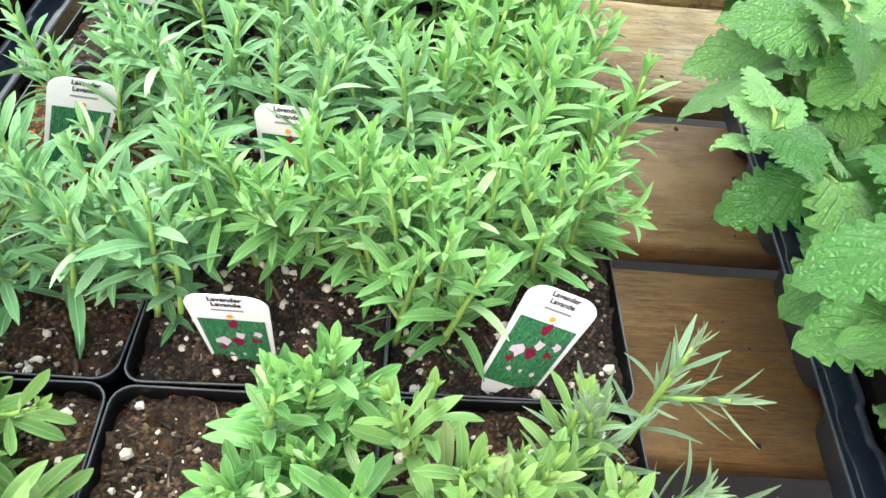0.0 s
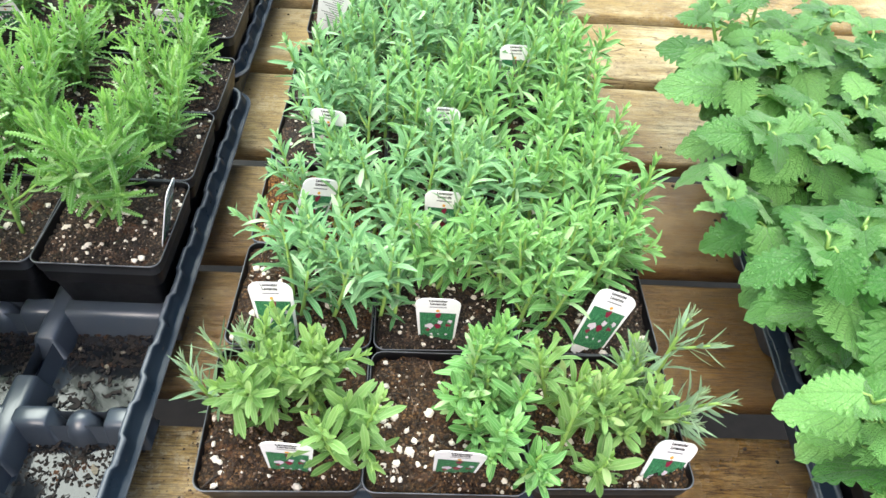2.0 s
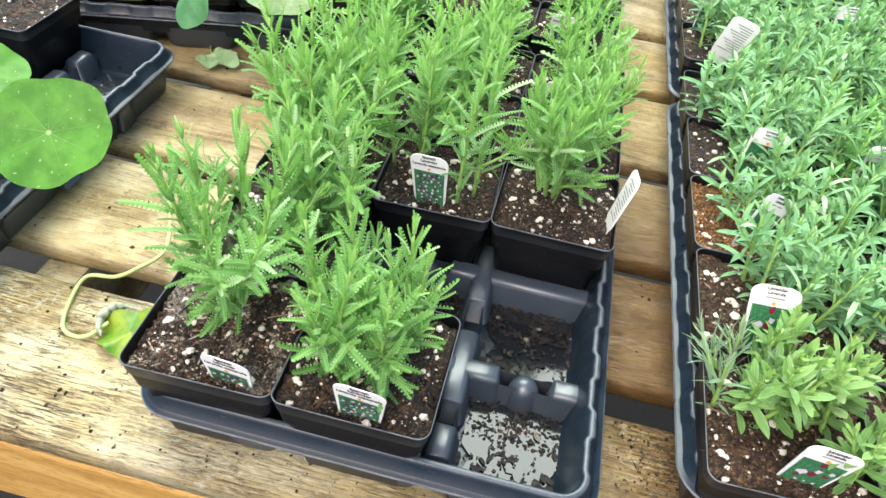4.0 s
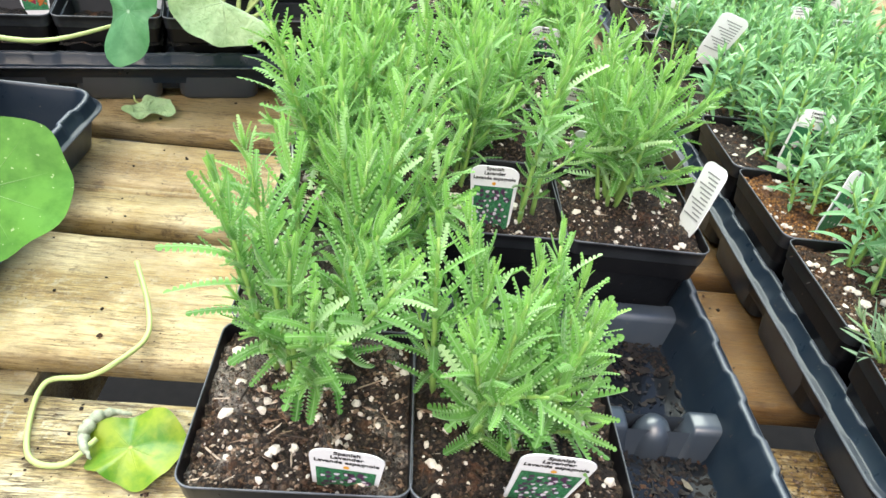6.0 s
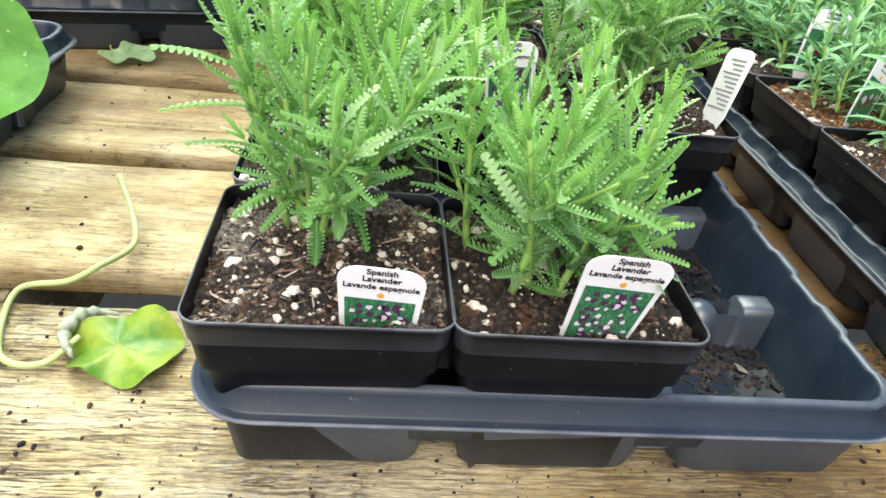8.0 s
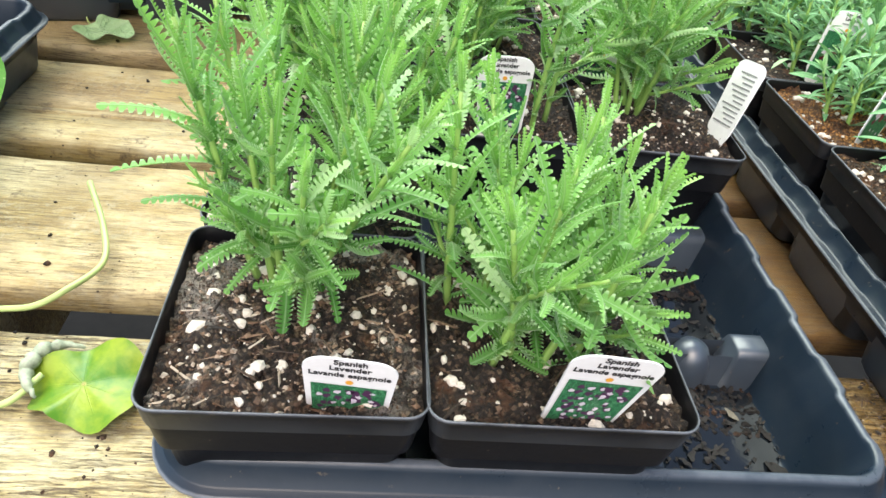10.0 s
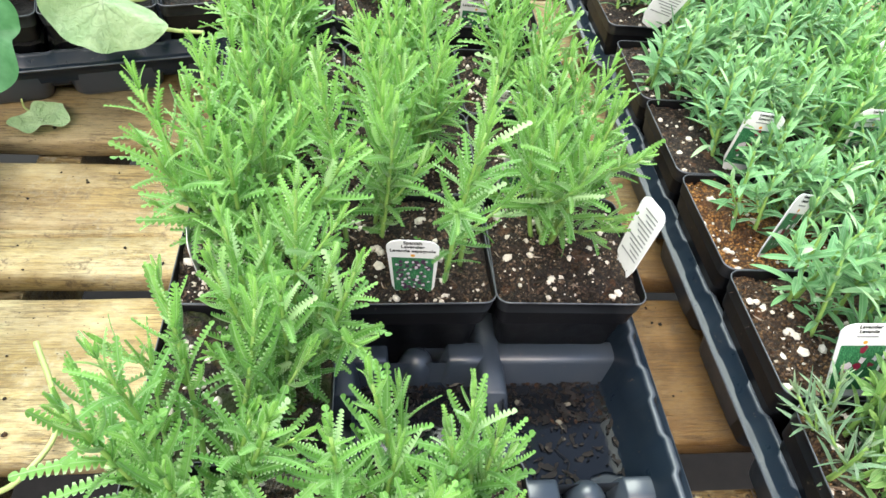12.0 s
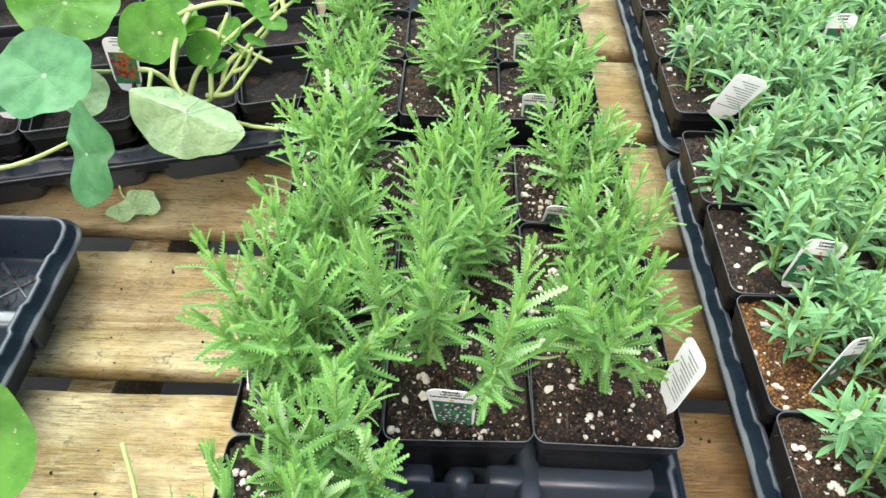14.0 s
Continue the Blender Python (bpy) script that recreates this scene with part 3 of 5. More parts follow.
bench = thing("potting_bench", pose(0, 0, 0), "slatted wooden greenhouse bench of damp brown planks", "bench")
EDGES = [(-0.006, 0.118), (0.147, 0.265), (0.283, 0.404), (0.431, 0.571), (0.592, 0.728), (0.75, 0.884), (0.906, 1.038), (1.06, 1.192), (1.214, 1.346), (1.368, 1.5), (1.522, 1.655), (1.677, 1.81)]
THICK = 0.019


def plank_mesh(width, seed, splits=(), material=None):
    """A worn board with rounded, slightly wavy edges and open splits (offset across, start, end, gape)."""
    nx, length, h = 200, 3.2, width / 2
    cross = [(-h + 0.003, 0.0), (-h, 0.003), (-h, THICK - 0.0045), (-h + 0.0012, THICK - 0.0014), (-h + 0.0042, THICK)]
    tops = sorted([-h + 0.3 * width, -h + 0.5 * width, -h + 0.72 * width] + [c + d for c, *_ in splits for d in (-0.002, 0.0, 0.002)])
    cross += [(y, THICK) for y in tops] + [(-y, z) for y, z in reversed(cross)]
    verts = []
    for i in range(nx + 1):
        x = (i / nx - 0.5) * length
        for k, (y, z) in enumerate(cross):
            wob = 0.0016 * noise.noise((x * 9, y * 12, seed)) + 0.0006 * noise.noise((x * 45, y * 30, seed))
            dy = wob if abs(y) > h - 0.005 else 0.0
            dz = 0.5 * wob if z > THICK * 0.6 else 0.0
            for c, x0, x1, gape in splits:
                if abs(y - c) < 0.0025 and x0 < x < x1:
                    dy += 0.0035 * noise.noise((x * 14, seed, c * 90)) + (x - x0) * 0.03
                    if abs(y - c) < 0.0004:
                        dz -= gape * min(1, 6 * min(x - x0, x1 - x) / (x1 - x0))
            verts.append((x, y + dy, z + dz))
    n = len(cross)
    faces = [(i * n + k, (i + 1) * n + k, (i + 1) * n + (k + 1) % n, i * n + (k + 1) % n) for i in range(nx) for k in range(n)]
    faces += [tuple(range(n)), tuple(reversed(range(nx * n, nx * n + n)))]
    return mesh("plank", verts, faces, material or WOOD)


SPLITS = {2: [(-0.0265, -0.62, -0.40, 0.014), (-0.0165, -0.58, -0.46, 0.012)], 3: [(0.005, -0.64, -0.46, 0.002)], 1: [(-0.012, -0.48, -0.38, 0.002)]}
for k, (y0, y1) in enumerate(EDGES):
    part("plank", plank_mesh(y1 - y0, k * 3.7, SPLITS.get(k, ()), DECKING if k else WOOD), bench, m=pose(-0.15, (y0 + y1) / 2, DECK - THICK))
part("fascia", box_mesh("fascia", 3.2, 0.036, 0.085, TIMBER, 0.004), bench, "orange-brown front board", pose(-0.15, 0.0125, DECK - THICK - 0.0875))
for x in (-1.45, -0.672, 0.05, 0.75, 1.3):
    part("joist", box_mesh("joist", 0.036, 1.8, 0.085, WOOD, 0.003), bench, m=pose(x, 0.942, DECK - THICK - 0.0855))
for x in (-1.45, 1.3):
    for y in (0.04, 1.75):
        part("leg", box_mesh("leg", 0.085, 0.085, 0.72, WOOD, 0.004), bench, m=pose(x + 0.062, y, -0.82))

# ---------------------------------------------------------------- trays

def tray_body(hx, hy):
    """A carrying tray for fifteen pots: flanged rim with a scalloped long side, sloping walls and a flat floor."""
    n = (16, 120)
    prof = [(0.0008, 0.0368, 0.0), (-0.0002, 0.0376, 0.0), (-0.0002, 0.0386, 0.0), (0.0008, 0.0392, 0.0), (0.0030, 0.0395, 0.0003), (0.0038, 0.0402, 0.0005), (0.0070, 0.0472, 0.0011), (0.0076, 0.0486, 0.0011),
            (0.0086, 0.0494, 0.0011), (0.0104, 0.0496, 0.0011), (0.0116, 0.0488, 0.0009), (0.0124, 0.0470, 0.0007), (0.0165, 0.0300, 0.0), (0.0205, 0.0110, 0.0), (0.0225, 0.0080, 0.0), (0.0260, 0.0075, 0.0)]
    verts = []
    for inset, z, wave in prof:
        verts += rounded_ring(hx - inset, hy - inset, max(0.012, 0.026 - inset), z, 7, n, wave)
    count = len(verts) // len(prof)
    faces = rings_faces(count, len(prof), True)
    base = len(verts)
    for inset, z in ((0.0012, 0.0368), (0.009, 0.0366), (0.0125, 0.0180)):
        verts += rounded_ring(hx - inset, hy - inset, max(0.012, 0.026 - inset), z, 7, n)
    faces += [tuple(base + i for i in reversed(f)) for f in rings_faces(count, 3)]
    me = mesh("body", verts, faces, RIM)
    return me


def arch_mesh(length, radius=0.0072, top=0.025):
    """A rounded divider, running along y."""
    half = [(radius * 1.6, 0.0), (radius * 1.12, top - 0.005), (radius * 0.98, top - 0.0018), (radius * 0.78, top - 0.0005), (radius * 0.4, top)]
    prof = [(-x, z) for x, z in half] + [(x, z) for x, z in reversed(half)]
    verts = []
    for y, s in ((-length / 2 - 0.003, 0.0), (-length / 2 - 0.0005, 0.95), (-length / 2 + 0.001, 1.0), (length / 2 - 0.001, 1.0), (length / 2 + 0.0005, 0.95), (length / 2 + 0.003, 0.0)):
        verts += [(x, y if z > 0.004 else y, z * s) for x, z in prof]
    n = len(prof)
    faces = [(a * n + k, a * n + k + 1, (a + 1) * n + k + 1, (a + 1) * n + k) for a in range(5) for k in range(n - 1)]
    faces += [tuple(reversed(range(n))), tuple(5 * n + k for k in range(n))]
    return mesh("divider", verts, faces, TRAY)


def knob_mesh():
    prof = [(0.0125, 0.0), (0.0115, 0.008), (0.0100, 0.0150), (0.0072, 0.0200), (0.0030, 0.0226)]
    verts = [(r * math.cos(2 * math.pi * k / 14), r * math.sin(2 * math.pi * k / 14), z) for r, z in prof for k in range(14)]
    return mesh("knob", verts, rings_faces(14, len(prof), True), TRAY)


def pocket_mesh():
    verts = []
    for h, z in ((0.040, 0.026), (0.037, 0.003), (0.035, 0.0002)):
        verts += rounded_ring(h, h, 0.01, z, 4)
    return mesh("pocket", verts, rings_faces(len(verts) // 3, 3, True), TRAY)


LONG_DIVIDER, SHORT_DIVIDER, KNOB, POCKET = arch_mesh(0.060), arch_mesh(0.023), knob_mesh(), pocket_mesh()
PITCH_X, PITCH_Y = 0.0904, 0.0908
HX, HY = 0.1415, 0.2325


def tray(m, label, empties=()):
    """A tray with its origin at the middle of its foot; dividers are set only where a pocket is open."""
    ob = thing("plant_tray", m, label, "plant tray", "plant trays")
    part("body", TRAY_BODY, ob)
    for i in range(3):
        for j in range(5):
            part("pocket", POCKET, ob, m=pose((i - 1) * PITCH_X, (j - 2) * PITCH_Y, 0))
    for i, j in empties:
        for a in (45, -45):
            part("floor_rib", FLOOR_RIB, ob, m=pose((i - 1) * PITCH_X, (j - 2) * PITCH_Y, 0.0074, 0, 0, a))
    done = set()
    for i, j in empties:
        cx, cy = (i - 1) * PITCH_X, (j - 2) * PITCH_Y
        for s in (-1, 1):
            a, b = i + (s + 1) // 2, j + (s + 1) // 2
            # ridges that cross at the corners between the pockets, with gaps half way along
            for q in (0, 1):
                if ("c", a, j + q) not in done and 0 < a < 3 and 0 < j + q < 5:
                    done.add(("c", a, j + q))
                    part("divider", LONG_DIVIDER, ob, m=pose(cx + s * PITCH_X / 2, cy + (q - 0.5) * PITCH_Y, 0.006))
                elif ("c", a, j + q) not in done and 0 < a < 3:
                    done.add(("c", a, j + q))
                    part("divider", SHORT_DIVIDER, ob, m=pose(cx + s * PITCH_X / 2, cy + (q - 0.5) * PITCH_Y + (0.5 - q) * 0.062, 0.006))
            if ("y", i, b) not in done and 0 < b < 5:
                done.add(("y", i, b))
                if i == 2 and b % 2 == 0:
                    part("divider", WIDE_DIVIDER, ob, m=pose(cx, cy + s * PITCH_Y / 2, 0.006, 0, 0, 90))
                else:
                    for q in (-1, 1):
                        part("divider", SHORT_DIVIDER, ob, m=pose(cx + q * 0.0305, cy + s * PITCH_Y / 2, 0.006, 0, 0, 90))
                    part("knob", KNOB, ob, m=pose(cx, cy + s * PITCH_Y / 2, 0.006))
    return ob


TRAY_BODY = tray_body(HX, HY)
FLOOR_RIB = arch_mesh(0.070, 0.0016, 0.0016)
WIDE_DIVIDER = arch_mesh(0.080)


def lump(gen, size, squash=0.7):
    """One irregular small lump, with twenty faces."""
    t = (1 + 5 ** 0.5) / 2
    v = np.array([(-1, t, 0), (1, t, 0), (-1, -t, 0), (1, -t, 0), (0, -1, t), (0, 1, t), (0, -1, -t), (0, 1, -t), (t, 0, -1), (t, 0, 1), (-t, 0, -1), (-t, 0, 1)]) / 1.9
    v = v * gen.uniform(0.72, 1.2, (12, 1)) * size * np.array([gen.uniform(0.8, 1.3), gen.uniform(0.7, 1.1), squash])
    a = gen.uniform(0, 6.28)
    v = v @ np.array([[math.cos(a), -math.sin(a), 0], [math.sin(a), math.cos(a), 0], [0, 0, 1]])
    f = [(0, 11, 5), (0, 5, 1), (0, 1, 7), (0, 7, 10), (0, 10, 11), (1, 5, 9), (5, 11, 4), (11, 10, 2), (10, 7, 6), (7, 1, 8), (3, 9, 4), (3, 4, 2), (3, 2, 6), (3, 6, 8), (3, 8, 9), (4, 9, 5), (2, 4, 11), (6, 2, 10), (8, 6, 7), (9, 8, 1)]
    return v, f


def chip(gen, size):
    """A rough eight-sided crumb."""
    v = np.array([(1, 0, 0), (-1, 0, 0), (0, 1, 0), (0, -1, 0), (0, 0, 0.7), (0, 0, -0.7)]) * gen.uniform(0.6, 1.2, (6, 1)) * size
    a = gen.uniform(0, 6.28)
    v = v @ np.array([[math.cos(a), -math.sin(a), 0], [math.sin(a), math.cos(a), 0.3], [0, -0.3, 1]])
    return v, [(0, 2, 4), (2, 1, 4), (1, 3, 4), (3, 0, 4), (2, 0, 5), (1, 2, 5), (3, 1, 5), (0, 3, 5)]


def scatter(name, seed, count, sizes, area, material, height=None, smooth=False, power=2.2, sticks=0.0):
    """Many small lumps strewn over an area (x0, y0, x1, y1)."""
    gen = np.random.default_rng(seed)
    pile = Pile()
    for _ in range(count):
        x, y = gen.uniform(area[0], area[2]), gen.uniform(area[1], area[3])
        s = sizes[0] + (sizes[1] - sizes[0]) * gen.random() ** power
        v, f = chip(gen, s) if sticks else lump(gen, s)
        if gen.random() < sticks:
            a = gen.uniform(0, 6.28)
            long = np.array([math.cos(a), math.sin(a), gen.uniform(-0.15, 0.25)])
            v = v * 0.6 + np.outer(v @ long, long) * gen.uniform(3, 7)
        z = height(x, y) if height else 0.0
        pile.add(v + np.array([x, y, z + s * 0.25]), f)
    return pile.mesh(name, material, smooth)


def debris(name, seed, count, area):
    """Wet leaf scraps and crumbs of many sizes, gathered in clumps, with a few curved roots."""
    gen = np.random.default_rng(seed)
    pile = Pile()
    done = 0
    while done < count:
        x, y, a = gen.uniform(area[0], area[2]), gen.uniform(area[1], area[3]), gen.uniform(0, 6.28)
        if noise.noise((x * 70 + seed, y * 70, seed * 1.7)) < gen.uniform(-0.25, 0.35):
            continue
        done += 1
        l = 0.0010 + 0.0085 * gen.random() ** 3
        w = (0.0004 + 0.0011 * gen.random()) * (1 + l * 60)
        bend = gen.normal(0, 0.35)
        rows = []
        for k in range(5):
            t = k / 4 - 0.5
            px, py = x + math.cos(a + bend * t) * t * l, y + math.sin(a + bend * t) * t * l
            h = 0.0006 + 0.0016 * gen.random()
            ww = w * (1 - 1.7 * abs(t) ** 1.5) * gen.uniform(0.7, 1.2)
            rows += [(px - math.sin(a) * ww, py + math.cos(a) * ww, h), (px + math.sin(a) * ww, py - math.cos(a) * ww, h + 0.0004)]
        pile.add(rows, [(0, 1, 3, 2), (2, 3, 5, 4), (4, 5, 7, 6), (6, 7, 9, 8)])
    for _ in range(4):
        p = gen.uniform((area[0] * 0.8, area[1] * 0.8, 0.001), (area[2] * 0.8, area[3] * 0.8, 0.002))
        pts = [p]
        a = gen.uniform(0, 6.28)
        for _ in range(5):
            a += gen.normal(0, 0.6)
            pts.append(pts[-1] + np.array([math.cos(a) * 0.004, math.sin(a) * 0.004, gen.normal(0, 0.0004)]))
        pile.add(*tube(pts, [0.0004] * 6, 4))
    return pile.mesh(name, WET_LITTER)


def puddle(seed, hx, hy):
    gen = np.random.default_rng(seed)
    pts = []
    for k in range(40):
        a = 2 * math.pi * k / 40
        r = 1 + 0.16 * math.sin(3 * a + seed) + 0.1 * math.sin(7 * a) + gen.normal(0, 0.03)
        q = max(abs(math.cos(a)), abs(math.sin(a))) ** 0.7
        pts.append((min(hx, max(-hx, hx * r * math.cos(a) / q)), min(hy, max(-hy, hy * r * math.sin(a) / q)), 0.0))
    return mesh("water", pts, [tuple(range(40))], WATER)


# ---------------------------------------------------------------- pots, soil and labels
POT_H = 0.081


def pot_mesh():
    prof = [(0.0315, 0.0, 0.006), (0.0335, 0.0018, 0.0065), (0.0412, POT_H - 0.012, 0.0065), (0.0417, POT_H - 0.0112, 0.0065), (0.0436, POT_H - 0.0108, 0.0068),
            (0.0446, POT_H - 0.002, 0.0072), (0.0451, POT_H - 0.0007, 0.0075), (0.0450, POT_H, 0.0075), (0.0446, POT_H + 0.0001, 0.0072), (0.0442, POT_H - 0.0005, 0.0070), (0.0438, POT_H - 0.004, 0.0066), (0.0415, POT_H - 0.024, 0.006)]
    pieces = []
    for name, rows in (("pot", prof[:4]), ("rim", prof[3:])):
        verts = []
        for h, z, r in rows:
            verts += rounded_ring(h, h, r, z, 5)
        pieces.append(mesh(name, verts, rings_faces(len(verts) // len(rows), len(rows), False, name == "pot"), POT))
    return pieces


def soil_height(seed, depth=0.0040):
    def height(x, y):
        q = max(abs(x), abs(y)) / 0.041
        return POT_H - depth + 0.0045 * noise.noise((x * 55 + seed, y * 55, seed)) + 0.0026 * noise.noise((x * 170, y * 170, seed)) + 0.0016 * noise.noise((x * 420, y * 420, seed)) - 0.002 * q ** 4
    return height


def soil_mesh(seed, material, depth=0.0040, n=18):
    half = 0.0434
    h = soil_height(seed, depth)
    gen = np.random.default_rng(seed)
    verts, faces = [], []
    for j in range(n + 1):
        for i in range(n + 1):
            x, y = (2 * i / n - 1) * half, (2 * j / n - 1) * half
            # draw the grid's corners in, to follow the pot's rounded ones
            k = max(0.0, abs(x) + abs(y) - 2 * half + 0.0045) / 2
            x, y = x - math.copysign(k, x), y - math.copysign(k, y)
            verts.append((x, y, h(x, y) + gen.normal(0, 0.0007 if n < 30 else 0.0012)))
    for j in range(n):
        for i in range(n):
            a = j * (n + 1) + i
            faces.append((a, a + 1, a + n + 2, a + n + 1))
    return mesh("soil", verts, faces, material)


POT_MESH, POT_RIM = pot_mesh()
SOILS, FINE = {}, {}
area = (-0.0415, -0.0415, 0.0415, 0.0415)
for seed in range(4):
    h = soil_height(seed)
    SOILS[seed] = dict(
        soil=soil_mesh(seed, SOIL), rusty=soil_mesh(seed, RUSTY), dark=soil_mesh(seed, BLACK_SOIL, 0.024),
        perlite=scatter("perlite", 50 + seed, 55, (0.0006, 0.0030), area, PERLITE, h, False, 3.0),
        crumbs=scatter("soil_litter", 70 + seed, 240, (0.0006, 0.0024), area, LITTER, h, False, 2.2, 0.1))
    FINE[seed] = dict(
        soil=soil_mesh(seed, SOIL, 0.0040, 40), mossy=soil_mesh(seed, MOSSY, 0.0040, 40), rusty=soil_mesh(seed, RUSTY, 0.0040, 40), brown=soil_mesh(seed, TAN_SOIL, 0.0040, 40), crusted=soil_mesh(seed, CRUSTED, 0.0040, 40),
        perlite=scatter("perlite", 50 + seed, 125, (0.0005, 0.0034), area, PERLITE, h, False, 3.4),
        crumbs=scatter("soil_litter", 70 + seed, 1700, (0.0004, 0.0017), area, LITTER, h, False, 2.4, 0.09),
        dry=scatter("soil_litter", 80 + seed, 2300, (0.0003, 0.0016), area, DRY_LITTER, h, False, 2.4, 0.10))

# the text meshes of the labels, made once


def text_mesh(name, words, size, material):
    c = bpy.data.curves.new(name, "FONT")
    c.resolution_u, c.body, c.size, c.align_x, c.align_y, c.extrude = 3, words, size, "CENTER", "CENTER", 0.00005
    c.offset = 0.00007
    ob = new(name, c)
    bpy.context.view_layer.update()
    me = bpy.data.meshes.new_from_object(ob.evaluated_get(bpy.context.evaluated_depsgraph_get()))
    bpy.data.objects.remove(ob)
    me.name = name
    me.materials.clear()
    me.materials.append(material)
    return me


TAG_W, TAG_H = 0.0285, 0.057


def tag_mesh():
    """A flat plastic label with a rounded head that narrows to a point; its foot at the origin, its face to -y."""
    r = 0.0075
    pts = [(0.0, 0.003), (0.008, 0.006), (TAG_W * 0.42, 0.016)]
    pts += [(TAG_W / 2 - r + r * math.cos(a), TAG_H - r * 0.8 + r * 0.8 * math.sin(a)) for a in [math.pi / 2 * k / 6 for k in range(7)]]
    pts += [(-x, z) for x, z in reversed(pts[1:])]
    d = 0.0003
    n = len(pts)
    verts = [(x, -d, z) for x, z in pts] + [(x, d, z) for x, z in pts]
    faces = [tuple(range(n)), tuple(reversed(range(n, 2 * n)))] + [(k, k + n, (k + 1) % n + n, (k + 1) % n) for k in range(n)]
    return mesh("card", verts, faces, LABEL, None, False)


def bars_mesh(name, rows, y, material):
    pile = Pile()
    for x0, x1, z, h in rows:
        pile.add([(x0, y, z), (x1, y, z), (x1, y, z + h), (x0, y, z + h)], [(0, 1, 2, 3)])
    return pile.mesh(name, material, False)


CARD = tag_mesh()


def picture_mesh(seed, prints):
    """The printed picture: grass with flower heads as flat patches of ink."""
    gen = np.random.default_rng(seed)
    verts = [(-0.0104, -0.0006, 0.012), (0.0104, -0.0006, 0.012), (0.0116, -0.0006, 0.0430), (-0.0116, -0.0006, 0.0430)]
    faces, mats, uvs = [(0, 1, 2, 3)], [0], [(0, 0), (1, 0), (1, 1), (0, 1)]
    for slot, size, spots in prints:
        for x, z in spots:
            base, q = len(verts), 9
            r = size * gen.uniform(0.6, 1.35)
            for k in range(q):
                a = 2 * math.pi * k / q
                rr = r * gen.uniform(0.5, 1.3)
                verts.append((x + rr * math.cos(a), -0.0007 - 0.00004 * slot, z + rr * 1.1 * math.sin(a)))
                uvs.append((0, 0))
            faces.append(tuple(range(base, base + q)))
            mats.append(slot)
    me = mesh("picture", verts, faces, GRASS_PRINT, uvs, False)
    return me, mats


def strewn(seed, n, gap):
    gen = np.random.default_rng(seed)
    out = []
    while len(out) < n:
        p = gen.uniform((-0.0092, 0.016), (0.0092, 0.041))
        if all(np.hypot(*(p - q)) > gap for q in out):
            out.append(p)
    return out


PIC = {}
for kind, inks, prints in (
    ("spanish", (PURPLE_PRINT, PALE_PRINT), [(1, 0.0014, strewn(1, 30, 0.0020)), (2, 0.0010, strewn(2, 26, 0.0026))]),
    ("red", (RED_PRINT, PALE_PRINT), [(1, 0.0027, [(-0.0060, 0.0240), (0.0005, 0.0285), (0.0068, 0.0300), (0.0005, 0.0405)]), (2, 0.0022, [(-0.0050, 0.0285), (0.0018, 0.0330), (0.0080, 0.0345)]), (2, 0.0010, [(-0.004, 0.0195), (0.001, 0.0198), (0.006, 0.0196)])]),
    ("orange", (RED_PRINT, ORANGE_PRINT), [(1, 0.0022, strewn(3, 14, 0.003)), (2, 0.0022, strewn(4, 18, 0.003))]),
):
    me, mats = picture_mesh(len(kind), prints)
    for ink in inks:
        me.materials.append(ink)
    me.polygons.foreach_set("material_index", mats)
    PIC[kind] = me
WORDS = {
    "spanish": [(text_mesh("lettering", "Spanish", 0.0034, INK), 0.0555), (text_mesh("lettering", "Lavender", 0.0034, INK), 0.0523), (text_mesh("lettering", "Lavande espagnole", 0.0033, INK), 0.0489)],
    "red": [(text_mesh("lettering", "Lavender", 0.0031, INK), 0.0553), (text_mesh("lettering", "Lavande", 0.0031, INK), 0.0523)],
    "orange": [],
}
BARS = {
    "spanish": None,
    "red": bars_mesh("printed_line", [(-0.0055, 0.0055, 0.0485, 0.0009)], -0.0006, GREYINK),
    "orange": bars_mesh("printed_line", [(-0.006, 0.006, 0.0555, 0.0012), (-0.008, 0.008, 0.0525, 0.0012), (-0.006, 0.006, 0.0495, 0.001)], -0.0006, GREYINK),
}
BACK = bars_mesh("printed_text", [(-0.0095, 0.0095 - 0.003 * (k * 7 % 4), 0.020 + 0.0027 * k, 0.0009) for k in range(12)], 0.0006, GREYINK)
SUN_MARK = mesh("sun_mark", [(0.0012 * math.cos(a), -0.0007, 0.0452 + 0.0012 * math.sin(a)) for a in [2 * math.pi * k / 10 for k in range(10)]], [tuple(range(10))], ORANGE_INK)
TAG_LABEL = {"spanish": "white plastic plant label with a purple lavender picture", "red": "white plastic plant label with a dark red lavender picture", "orange": "white plastic plant label with an orange flower picture"}


def plant_label(kind, top, foot, yaw=0.0):
    """A label pushed into the soil: the middle of its head, where it enters the soil, and how its face is turned."""
    top, foot = Vector(top), Vector((*foot, 0.076))
    z = (top - foot).normalized()
    x = Vector((math.cos(radians(yaw)), math.sin(radians(yaw)), 0))
    x = (x - z * x.dot(z)).normalized()
    y = z.cross(x)
    p = top - z * TAG_H
    m = Matrix(((x.x, y.x, z.x, p.x), (x.y, y.y, z.y, p.y), (x.z, y.z, z.z, p.z), (0, 0, 0, 1)))
    ob = thing("plant_label", m, TAG_LABEL[kind], "plant label", "plant labels")
    card = part("card", CARD, ob)
    part("picture", PIC[kind], ob, "printed colour picture")
    for me, z in WORDS[kind]:
        part("lettering", me, card, "black printed word", pose(0, -0.0006, z, 90, 0, 0))
    if BARS[kind]:
        part("printed_line", BARS[kind], card)
    part("printed_text", BACK, ob)
    part("sun_mark", SUN_MARK, card)
    return ob


